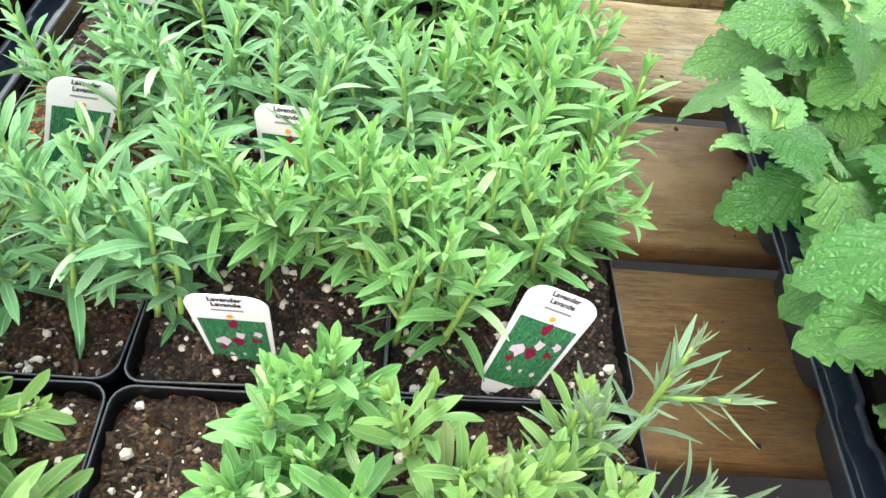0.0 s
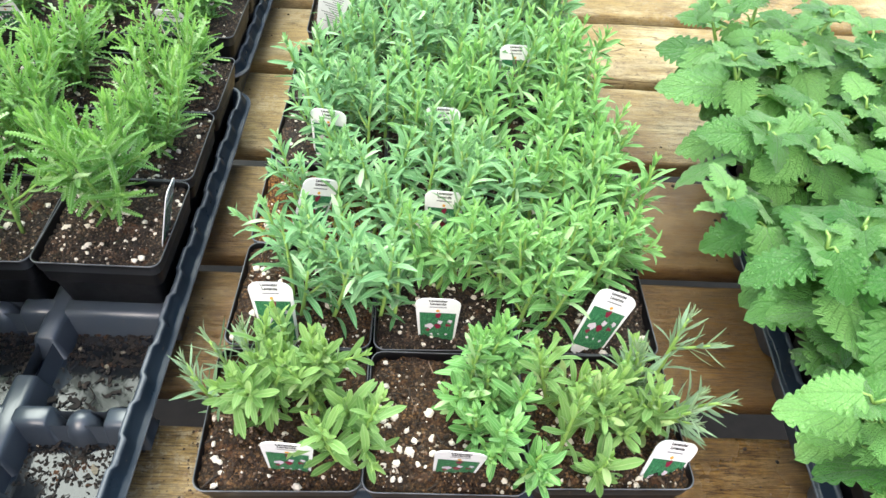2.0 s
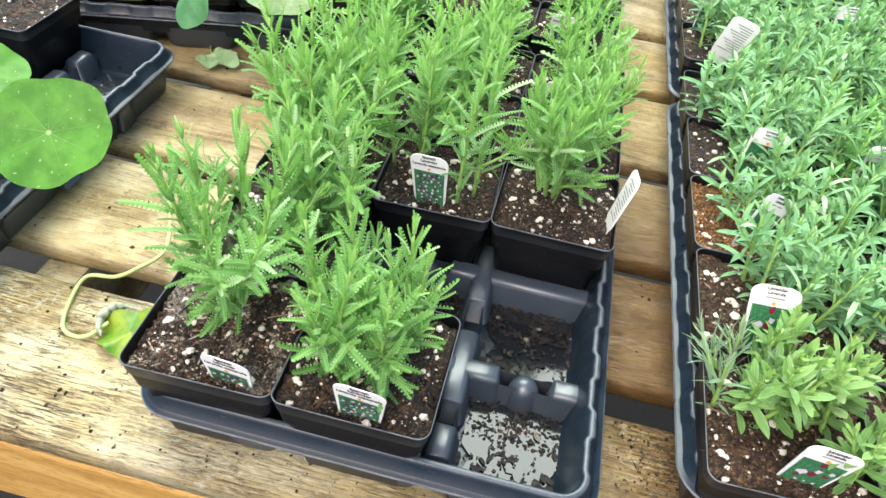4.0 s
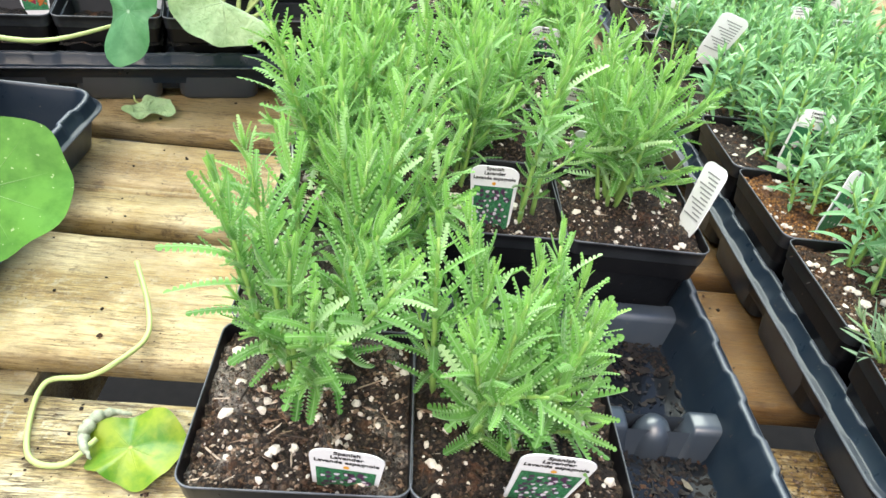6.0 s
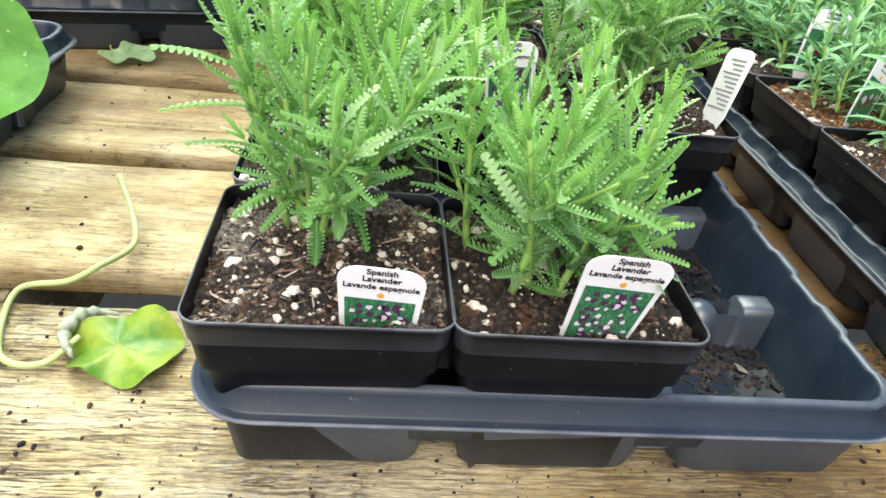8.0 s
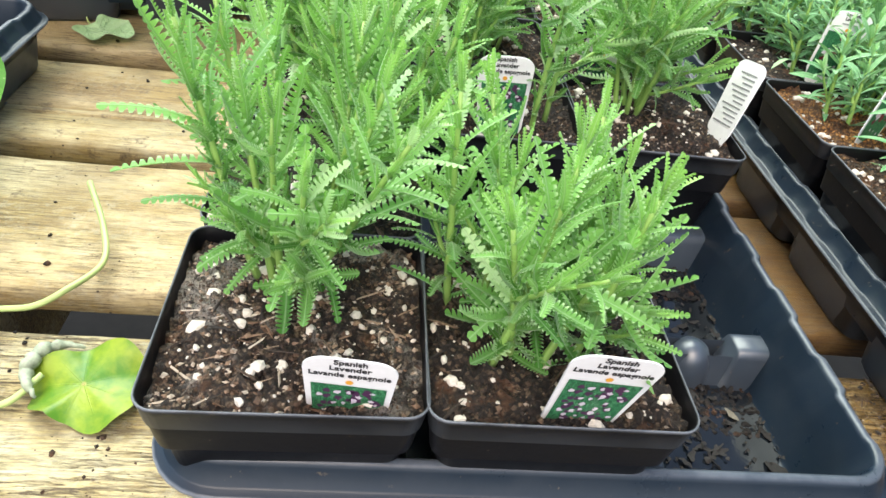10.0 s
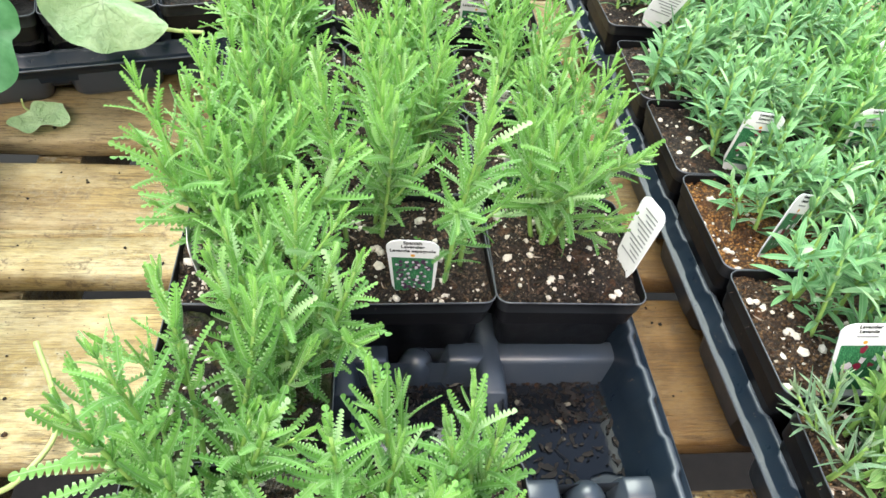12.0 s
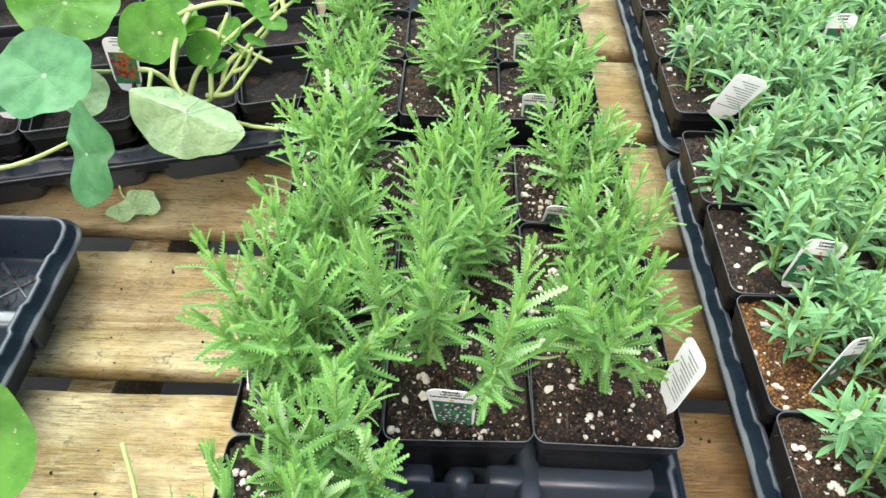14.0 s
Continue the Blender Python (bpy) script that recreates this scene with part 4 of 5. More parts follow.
# ---------------------------------------------------------------- lavenders
LOW_SPOTS = [(-0.020, -0.016), (-0.008, -0.022), (0.018, 0.010), (-0.018, 0.004), (0.026, 0.006), (0.004, 0.018), (0.032, 0.014), (-0.024, 0.016), (0.012, 0.006), (-0.006, -0.006), (0.020, 0.022), (-0.010, 0.020), (0.008, -0.010)]
SPLIT_SPOTS = [(-0.030, 0.020), (0.026, -0.014), (-0.020, 0.032), (-0.034, 0.004), (-0.010, 0.022), (0.018, -0.020), (-0.022, 0.012)]
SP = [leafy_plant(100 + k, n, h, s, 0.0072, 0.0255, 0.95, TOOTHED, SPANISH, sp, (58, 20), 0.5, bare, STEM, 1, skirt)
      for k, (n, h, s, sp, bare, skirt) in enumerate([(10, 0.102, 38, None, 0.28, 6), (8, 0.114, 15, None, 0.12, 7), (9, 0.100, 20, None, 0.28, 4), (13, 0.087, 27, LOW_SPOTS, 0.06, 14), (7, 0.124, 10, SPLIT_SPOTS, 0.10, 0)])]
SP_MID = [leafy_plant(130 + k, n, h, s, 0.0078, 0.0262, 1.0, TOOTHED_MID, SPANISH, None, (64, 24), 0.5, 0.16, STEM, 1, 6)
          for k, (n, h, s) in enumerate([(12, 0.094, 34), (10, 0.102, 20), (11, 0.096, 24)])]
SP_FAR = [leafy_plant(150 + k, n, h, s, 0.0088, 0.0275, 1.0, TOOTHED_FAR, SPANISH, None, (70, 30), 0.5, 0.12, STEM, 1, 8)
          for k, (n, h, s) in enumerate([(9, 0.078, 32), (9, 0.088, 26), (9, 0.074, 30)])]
# stems set all over the pot, and for the pots whose front stays clear
ALL_OVER = [(0.0235 * (i - 1.5) + 0.005 * ((i * 7 + j * 3) % 3 - 1), 0.0225 * (j - 1.5) + 0.005 * ((i * 5 + j) % 3 - 1)) for j in range(4) for i in range(4)]
CLEARED = [[(x, max(-0.024, y)) for x, y in ALL_OVER], [(x, max(-0.032 if x > -0.010 else 0.006, y)) for x, y in ALL_OVER], [(x, max(-0.032 if x < -0.028 else 0.004, y)) for x, y in ALL_OVER]]
EN = [leafy_plant(200 + k, 16, h, s, 0.0064, 0.0228, 0.82, LANCE, FRESH if k in (2, 3, 5, 6) else ENGLISH, sp, (72, 20), 0.42, 0.05, STEM, 1)
      for k, (h, s, sp) in enumerate([(0.064, 20, ALL_OVER), (0.068, 18, ALL_OVER), (0.064, 20, ALL_OVER), (0.069, 18, ALL_OVER), (0.066, 16, CLEARED[0]), (0.068, 16, CLEARED[1]), (0.068, 16, CLEARED[2])])]
EN_FAR = [leafy_plant(250 + k, 14, h, s, 0.0080, 0.0240, 0.86, LANCE_FAR, ENGLISH, ALL_OVER, (74, 20), 0.5, 0.08, STEM, 1)
          for k, (h, s) in enumerate([(0.058, 20), (0.066, 18), (0.060, 20)])]
YO_SPOTS = [[(-0.016, 0.014), (-0.022, -0.002), (-0.028, 0.022), (-0.008, 0.002), (0.014, 0.000), (0.004, 0.024), (0.020, 0.010), (0.028, 0.000), (0.038, -0.026), (0.002, 0.010), (0.028, 0.024), (-0.012, 0.030), (0.036, 0.012), (0.016, 0.034), (-0.030, 0.008), (0.034, -0.014)],
            [(0.004, 0.030), (0.020, 0.030), (0.012, 0.018), (0.030, 0.018), (0.010, 0.006), (0.024, 0.004), (0.036, 0.006), (0.036, 0.030), (0.018, -0.008), (0.034, -0.010), (0.004, 0.016), (0.036, -0.022), (0.028, 0.010), (0.016, 0.038)],
            [(-0.034, -0.004), (-0.016, -0.008), (-0.032, -0.028), (0.012, 0.006), (0.030, -0.018), (-0.026, 0.010), (0.004, -0.006), (0.022, -0.006), (0.034, 0.002), (-0.010, -0.026), (-0.020, 0.002), (-0.036, 0.016)]]
YO = [leafy_plant(300 + k, len(sp), h, s, gap, length, 1.0, SPATULA, leaf, sp, (66, 22), 0.5, 0.10, STEM, fork)
      for k, (h, s, gap, length, leaf, fork, sp) in enumerate(zip((0.062, 0.053, 0.052), (24, 16, 22), (0.0054, 0.0048, 0.0054), (0.0200, 0.0175, 0.0195), (YOUNG, FRESH, YOUNG), (1, 2, 1), YO_SPOTS))]
SI = [leafy_plant(400, 5, 0.05, 46, 0.0055, 0.021, 0.85, NARROW, SILVER, [(0.02, 0.01), (0.03, 0.022)], (60, 22), 0.6, 0.1, STEM, 1)]


def potted(name, label, category, group, x, y, z, plant, seed, yaw=0.0, turn=0.0, ground_kind="soil", size=1.0, shift=(0, 0), near=False, broad=1.0, tilt=0.0):
    """A square pot with its soil, perlite and plant; broad stretches the pot, tilt leans it."""
    ob = thing(name, pose(x, y, z, tilt, 0, yaw), label, category, group)
    wide = Matrix.Diagonal((broad, 1, 1, 1))
    part("rim", POT_RIM, part("pot", POT_MESH, ob, m=wide))
    s = FINE[seed % 4] if near else SOILS[seed % 4]
    part("soil", s[ground_kind], ob, m=wide)
    if ground_kind != "dark":
        part("perlite", s["perlite"], ob, "white perlite bits", wide, "stuff")
        if ground_kind != "rusty":
            part("soil_litter", s["dry"] if ground_kind == "crusted" else (SOILS[seed % 4] if ground_kind == "mossy" else s)["crumbs"], ob, m=wide, kind="stuff")
    if plant:
        m = pose(shift[0], shift[1], POT_H - 0.004, 0, 0, turn) @ Matrix.Diagonal((size, size, size, 1))
        for stem in plant[0]:
            part("stem", stem, ob, m=m)
        if isinstance(plant[1], list):
            for leaf, leaf_m in plant[1]:
                part("leaf", leaf, ob, m=m @ leaf_m)
            part("leaf_stalk", plant[2], ob, m=m, kind="stuff")
        else:
            part("foliage", plant[1], ob, m=m, kind="stuff")
    return ob


# the tray of Spanish lavender in front, with three open pockets
AX, AY = -0.3885, 0.2387
OPEN_A = [(2, 0), (2, 1), (1, 1)]
tray(pose(-0.385, 0.2425, DECK), "black plastic tray of Spanish lavender with three open pockets", OPEN_A)
pick = random.Random(5)
SPLABEL = "square black pot of Spanish lavender with toothed green leaves"
FIXED = {(0, 0): (SP[0], 30, "crusted", 1.0, (-0.006, 0.021)), (1, 0): (SP[3], 0, "soil", 1.0, (-0.006, 0.0)), (0, 1): (SP[1], 200, "mossy", 0.95, (0.022, 0.004)),
         (1, 2): (SP[4], 0, "soil", 1.0, (0, 0)), (2, 2): (SP[2], 70, "soil", 1.05, (-0.006, 0.014)), (0, 2): (SP_MID[0], 250, "soil", 1.12, (-0.008, 0)), (2, 3): (SP_MID[2], 10, "soil", 0.80, (0.008, 0))}
for j in range(5):
    for i in range(3):
        if (i, j) in OPEN_A:
            continue
        plant, turn, kind, size, shift = FIXED.get((i, j), ((SP_FAR[(i + j) % 3] if j > 3 else SP_MID[(i * 2 + j) % 3]), pick.uniform(0, 360), "soil", pick.uniform(0.92, 1.06), (0, 0)))
        low = 0.0052
        potted("potted_lavender", SPLABEL, "potted plant", "Spanish lavender pots", AX + (i - 1) * PITCH_X + pick.uniform(-0.0006, 0.0006), AY + (j - 2) * PITCH_Y, low, plant, i + 3 * j, pick.uniform(-1.2, 1.2), turn, kind, size, shift, True)
for k, (i, j) in enumerate(OPEN_A):
    x, y = -0.385 + (i - 1) * PITCH_X, 0.2425 + (j - 2) * PITCH_Y
    water = tagged(new("puddle", puddle(k, 0.033, 0.033)), "shallow dark puddle in an open tray pocket", "puddle", "puddles", "stuff")
    water.location = (x, y, DECK + 0.0095)
    bits = tagged(new("wet_debris", debris("wet_debris", 20 + k, 190, (-0.035, -0.034, 0.035, 0.035))), "wet soil crumbs and leaf scraps in the tray", "debris", "wet debris", "stuff")
    bits.location = (x, y, DECK + 0.009)
    crumbs = tagged(new("wet_soil", scatter("wet_soil", 30 + k, 750, (0.0003, 0.0018), (-0.034, 0.006, 0.034, 0.035), CRUMB)), "dark wet soil washed into the tray", "debris", "wet debris", "stuff")
    crumbs.location = (x, y, DECK + 0.009)

# the second tray of Spanish lavender behind it
A2X, A2Y = -0.3985, 0.7265
OPEN_A2 = [(1, 2), (0, 3)]
tray(pose(A2X, A2Y, DECK), "black plastic tray of Spanish lavender at the back of the bench", OPEN_A2)
for j in range(5):
    for i in range(3):
        if (i, j) in OPEN_A2:
            continue
        potted("potted_lavender", SPLABEL, "potted plant", "Spanish lavender pots", A2X + (i - 1) * PITCH_X, A2Y + (j - 2) * PITCH_Y, 0.0065, SP_FAR[(i + j * 2) % 3], i + j, pick.uniform(-1.2, 1.2), pick.uniform(0, 360), "soil", pick.uniform(0.85, 1.0))

# the two trays of English lavender
BX, BY = -0.054, 0.2652
tray(pose(-0.0565, 0.2755, DECK), "black plastic tray packed with grey-green English lavender")
ENLABEL = "square black pot of English lavender with narrow grey-green leaves"
for j in range(5):
    for i in range(3):
        x, y = BX + (i - 1) * 0.0945, BY + (j - 2) * PITCH_Y
        leans = (i, j) in ((0, 0), (1, 0))
        if j == 0:
            plant, shift, label = [(YO[0], (0, 0), "square black pot of young yellowish-green lavender"), (YO[1], (0.006, 0), "square black pot of young lavender with rusty soil"), (YO[2], (0, 0), "square black pot of short yellow-green lavender")][i]
            turn, kind, size = 0, "brown", 1.0
        else:
            plant, turn, size, shift, label = EN[4 + i if j == 1 else (j + i) % 2 + (2 if i == 2 or (i, j) == (1, 3) else 0)], pick.uniform(0, 360), pick.uniform(0.94, 1.08), ((0.010 if j == 4 else 0.022), 0.004) if i == 0 else (0.003, 0.004), ENLABEL
            size *= 0.94 if i == 0 and j in (2, 3) else 1.0
            kind = "rusty" if (i, j) == (0, 2) else "soil"
            if (i, j) == (0, 1):
                kind = "brown"
            if (i, j) == (0, 3):
                shift = (0.026, 0)
            shift = ((0.030, 0.030, 0.002)[i] if j == 1 else shift[0] + (0.0, 0.008, 0.006)[i], 0.012 if (i, j) == (2, 1) else 0.006)
            if j == 1:
                turn = pick.uniform(-6, 6)
        potted("potted_lavender", label, "potted plant", "English lavender pots", x, y + (0.005 if leans else 0.0), 0.004 if leans else 0.006, plant, i + 2 * j + 1, pick.uniform(-1, 1), turn, kind, size, shift, j < 3, 1.043, 5.0 if leans else 0.0)
B2X, B2Y = -0.0545, 0.7455
tray(pose(B2X, B2Y, DECK), "black plastic tray of English lavender farther back")
for j in range(5):
    for i in range(3):
        x, y = B2X + (i - 1) * 0.094, B2Y + (j - 2) * PITCH_Y
        potted("potted_lavender", ENLABEL, "potted plant", "English lavender pots", x, y, 0.006, EN_FAR[(i * 2 + j) % 3], i + j, pick.uniform(-1, 1), pick.uniform(0, 360), "soil", pick.uniform(0.92, 1.08), (0.006, 0.004) if i == 0 else (0, 0))
# silvery seedlings leaning out of the tray's edge
for x, y, turn, size in ((0.046, 0.086, 0, 1.15), (-0.148, 0.108, 165, 1.0)):
    ob = thing("silvery_seedling", pose(x, y, 0.076, 0, 0, turn), "silvery narrow-leaved lavender shoot leaning over the pot edge", "seedling", "silvery seedlings")
    big_m = Matrix.Diagonal((size, size, size, 1))
    for stem in SI[0][0]:
        part("stem", stem, ob, m=big_m)
    part("foliage", SI[0][1], ob, m=big_m, kind="stuff")

# ---------------------------------------------------------------- labels in the pots
for args in (
    ("spanish", (-0.4585, 0.0165, 0.107), (-0.459, 0.022), -4), ("spanish", (-0.382, 0.011, 0.120), (-0.3845, 0.021), -2), ("spanish", (-0.394, 0.204, 0.126), (-0.390, 0.208), -6),
    ("spanish", (-0.248, 0.238, 0.124), (-0.260, 0.227), 92), ("spanish", (-0.514, 0.226, 0.112), (-0.512, 0.228), -80), ("spanish", (-0.311, 0.366, 0.112), (-0.314, 0.380), -4),
    ("spanish", (-0.315, 0.289, 0.110), (-0.318, 0.297), -30), ("spanish", (-0.322, 0.500, 0.114), (-0.322, 0.510), -4), ("spanish", (-0.482, 0.502, 0.116), (-0.476, 0.510), -8), ("spanish", (-0.325, 0.594, 0.116), (-0.325, 0.602), 0),
    ("red", (-0.140, 0.047, 0.117), (-0.143, 0.052), -3), ("red", (-0.047, 0.045, 0.115), (-0.049, 0.052), -3), ("red", (0.079, 0.060, 0.103), (0.070, 0.050), 10),
    ("red", (-0.060, 0.141, 0.125), (-0.059, 0.143), -2), ("red", (0.056, 0.151, 0.124), (0.036, 0.134), 4), ("red", (-0.164, 0.146, 0.130), (-0.158, 0.132), -8),
    ("red", (-0.143, 0.252, 0.122), (-0.160, 0.238), 28), ("red", (-0.055, 0.239, 0.126), (-0.056, 0.230), -5), ("red", (-0.146, 0.320, 0.134), (-0.150, 0.322), -5), ("red", (-0.056, 0.330, 0.134), (-0.058, 0.324), 0),
    ("red", (-0.166, 0.600, 0.126), (-0.170, 0.606), 0), ("red", (0.016, 0.592, 0.130), (0.014, 0.606), 0), ("red", (-0.022, 0.625, 0.130), (-0.02, 0.615), 0), ("red", (0.05, 0.695, 0.13), (0.048, 0.70), 0), ("red", (0.01, 0.424, 0.138), (0.01, 0.418), 0),
    ("red", (-0.156, 0.482, 0.150), (-0.174, 0.501), 172),
):
    plant_label(*args)

# ---------------------------------------------------------------- lemon balm

def balm_leaf(seed):
    """A broad leaf with a scalloped edge and puckered blade, of unit length."""
    rows, cols, lobes = 24, 7, 8.0
    verts, uvs, faces = [], [], []
    for j in range(rows + 1):
        v = j / rows
        w = max(0.012, 0.45 * math.sin(math.pi * min(1, v * 0.88 + 0.12) ** 0.72) ** 0.62)
        scallop = 1.0 + 0.32 * (abs(math.sin(v * math.pi * lobes)) ** 0.6 - 0.7)
        for i in range(cols):
            s = 2 * i / (cols - 1) - 1
            x = s * w * (scallop if abs(s) > 0.85 else 1.0)
            q = v * 7.0 - abs(s) * 1.9
            bulge = 0.011 * math.cos(q * 2 * math.pi) * (1 - abs(s) ** 4) * min(1, abs(s) * 4)
            z = 0.20 * abs(x) - 0.26 * v * v - 0.55 * x * x + bulge + 0.04 * math.sin(8 * v + seed) * s
            verts.append((x, v + 0.05 * abs(s) * v - 0.08 * abs(s) * (1 - v), z))
            uvs.append((0.5 + 0.5 * s, v))
    for j in range(rows):
        for i in range(cols - 1):
            a = j * cols + i
            faces.append((a, a + 1, a + cols + 1, a + cols))
    return mesh("leaf", verts, faces, BALM, uvs)


BALM_LEAVES = [balm_leaf(k) for k in range(4)]


def balm_plant(seed, height, stems=6, reach=46):
    """A bushy balm: stems with opposite pairs of stalked broad leaves."""
    gen = np.random.default_rng(seed)
    leaves, woods, stalks = [], [], Pile()

    def leaf(p, d, up, size):
        m = leaf_frame(p, d, up, size, size)
        leaves.append((BALM_LEAVES[len(leaves) % 4], Matrix([list(row) for row in m] + [[0, 0, 0, 1]])))

    for k in range(stems):
        az = 2 * math.pi * k / stems + gen.uniform(-0.4, 0.4)
        h = height * gen.uniform(0.72, 1.05)
        pts = shoot(gen, (0.008 * math.cos(az), 0.008 * math.sin(az), 0), radians(gen.uniform(8, reach)), az, h, 0.12, 8)
        wood = Pile()
        wood.add(*tube(pts, [0.0022 - 0.001 * i / 8 for i in range(9)], 5))
        turn = gen.uniform(0, 3)
        for q in range(5):
            s = 0.25 + 0.75 * q / 4
            i = min(int(s * 8), 7)
            p = pts[i] + (pts[i + 1] - pts[i]) * (s * 8 - i)
            turn += math.pi / 2
            size = (0.044 - 0.024 * (s - 0.25) * (1.0 if q > 2 else 0.2)) * gen.uniform(0.75, 1.2)
            for j in range(2):
                out = np.array([math.cos(turn + j * math.pi), math.sin(turn + j * math.pi), 0.0])
                tip = p + out * size * 0.32 + np.array([0, 0, size * (0.16 + 0.1 * s)])
                stalks.add(*tube([p, p + (tip - p) * 0.5 + np.array([0, 0, 0.003]), tip], [0.0011, 0.001, 0.0008], 4))
                d = out + np.array([0, 0, gen.uniform(-0.6, 0.2) + 0.45 * max(0, s - 0.7)])
                leaf(tip, d, np.array([0, 0, 1.0]) + gen.normal(0, 0.32, 3), size)
        for j in range(4):
            out = np.array([math.cos(turn + j * 1.57 + 0.8), math.sin(turn + j * 1.57 + 0.8), 0.5])
            leaf(pts[-1], out, np.array([-out[0], -out[1], 1.2]), 0.02)
        woods.append(wood.mesh("stem", STEM))
    return woods, leaves, stalks.mesh("leaf_stalk", STEM)


BALMS = [balm_plant(500 + k, h, n) for k, (h, n) in enumerate([(0.11, 6), (0.13, 6), (0.12, 5)])]
EX, EY = 0.338, 0.215
tray(pose(EX, EY, DECK, 0, 0, -4), "black plastic tray crowded with lemon balm")
for j in range(5):
    for i in range(3):
        c = pose(EX, EY, 0, 0, 0, -4) @ Vector(((i - 1) * PITCH_X, (j - 2) * PITCH_Y, 0))
        potted("potted_lemon_balm", "square black pot of leafy lemon balm with crinkled leaves", "potted plant", "lemon balm pots", c.x, c.y, 0.0065, BALMS[(i + j) % 3], i + j, -4, pick.uniform(0, 360), "soil", pick.uniform(0.95, 1.12) * (0.82 if j == 0 else 1.0), ((-0.028 if j < 3 else -0.034) if i == 0 else -0.004, 0.012 if j == 0 else 0))

# ---------------------------------------------------------------- nasturtiums and the empty tray

def round_leaf(seed, radius, cup=0.12, wave=0.05, fold=0.0, back=0.0, reach=None):
    """A shield-shaped nasturtium leaf: an uneven disc with its stalk near the middle."""
    gen = np.random.default_rng(seed)
    ph = gen.uniform(0, 6, 3)
    verts, uvs = [(0, 0, -0.02 * radius)], [(0.5, 0.5)]
    rings, count = 9, 54
    for q in range(1, rings + 1):
        r = q / rings
        for k in range(count):
            a = 2 * math.pi * k / count
            edge = 1 + 0.04 * math.sin(2 * a + ph[0]) + 0.035 * math.sin(5 * a + ph[1]) + 0.015 * math.sin(9 * a)
            if reach:
                f = a / (2 * math.pi) * len(reach)
                i = int(f)
                edge *= reach[i % len(reach)] + (reach[(i + 1) % len(reach)] - reach[i % len(reach)]) * (f - i)
            x, y = r * edge * math.cos(a), r * edge * math.sin(a)
            z = cup * r * r + wave * r * r * math.sin(4 * a + ph[2]) + 0.012 * math.cos(9 * a) * r
            z -= fold * x * x
            if back and y > 0.02:
                z -= back * (y - 0.02)
                y = 0.02 + (y - 0.02) * 0.08
            verts.append((x * radius, y * radius, z * radius))
            uvs.append((0.5 + 0.5 * x / 1.08, 0.5 + 0.5 * y / 1.08))
    faces = [(0, 1 + k, 1 + (k + 1) % count) for k in range(count)]
    for q in range(rings - 1):
        for k in range(count):
            k2 = (k + 1) % count
            faces.append((1 + q * count + k, 1 + (q + 1) * count + k, 1 + (q + 1) * count + k2, 1 + q * count + k2))
    return np.array(verts), faces, np.array(uvs)


def nasturtium_leaf(parent, seed, radius, m, material=None, label="", **shape):
    v, f, uv = round_leaf(seed, radius, **shape)
    return part("leaf", mesh("leaf", v, f, material or NASTURTIUM, uv), parent, label, m)


def vine(parent, points, r0=0.0022, r1=0.0014, material=None, name="stem"):
    pts = spline(points, 6)
    v, f = tube(pts, [r0 + (r1 - r0) * i / (len(pts) - 1) for i in range(len(pts))], 7)
    return part(name, mesh(name, v, f, material or PALE_STEM), parent)


# the empty tray at the bench's left part
CX, CY = -0.838, 0.170
OPEN_C = [(2, 4), (2, 3), (1, 3), (2, 2), (2, 1)]
tray(pose(CX, CY, DECK), "black plastic tray, mostly emptied of its pots", OPEN_C)
for k, (i, j) in enumerate(OPEN_C):
    bits = tagged(new("wet_debris", debris("wet_debris", 60 + k, 60, (-0.03, -0.03, 0.03, 0.03))), "wet soil crumbs and leaf scraps in the tray", "debris", "wet debris", "stuff")
    bits.location = (CX + (i - 1) * PITCH_X, CY + (j - 2) * PITCH_Y, DECK + 0.009)
for i, j in ((0, 4), (1, 4), (0, 3), (1, 2), (0, 2)):
    potted("nasturtium_pot", "square black pot of soil with nasturtium stems", "potted plant", "nasturtium pots", CX + (i - 1) * PITCH_X, CY + (j - 2) * PITCH_Y, 0.0065, None, i + j)

# the nasturtium tray, set at an angle
DM = pose(-0.755, 0.600, DECK, 0, 0, 15.5) @ pose(0, 0, 0, 0, 0, 90)
tray(DM, "black plastic tray of trailing nasturtiums, set askew")
for i in range(3):
    for j in range(5):
        c = DM @ Vector(((i - 1) * PITCH_X, (j - 2) * PITCH_Y, 0))
        potted("nasturtium_pot", "square black pot of dark soil with nasturtiums", "potted plant", "nasturtium pots", c.x, c.y, 0.0065, None, i + j, 15.5, 0, "dark")

nast = thing("nasturtium", pose(-0.70, 0.57, 0.078), "trailing nasturtium with round blue-green leaves", "plant", "nasturtiums")
W = Matrix.Translation((0.70, -0.57, -0.078))
nasturtium_leaf(nast, 1, 0.040, W @ pose(-0.712, 0.452, 0.150, 22, -6, 10), BLUELEAF, cup=0.1)
nasturtium_leaf(nast, 2, 0.043, W @ pose(-0.738, 0.560, 0.150, 30, 4, 40), cup=0.12)
nasturtium_leaf(nast, 3, 0.027, W @ pose(-0.652, 0.525, 0.145, 48, 8, 0), cup=0.16)
nasturtium_leaf(nast, 4, 0.026, W @ pose(-0.660, 0.585, 0.125, 20, -10, 70))
nasturtium_leaf(nast, 5, 0.031, W @ pose(-0.668, 0.394, 0.122, 66, 22, -30) @ pose(0, 0, 0, 0, 0, 22), BLUELEAF, cup=0.05, wave=0.1, fold=0.5, reach=(0.60, 0.70, 1.0, 1.3, 1.0, 0.70, 0.60, 0.72, 1.05, 1.4, 1.05, 0.72))
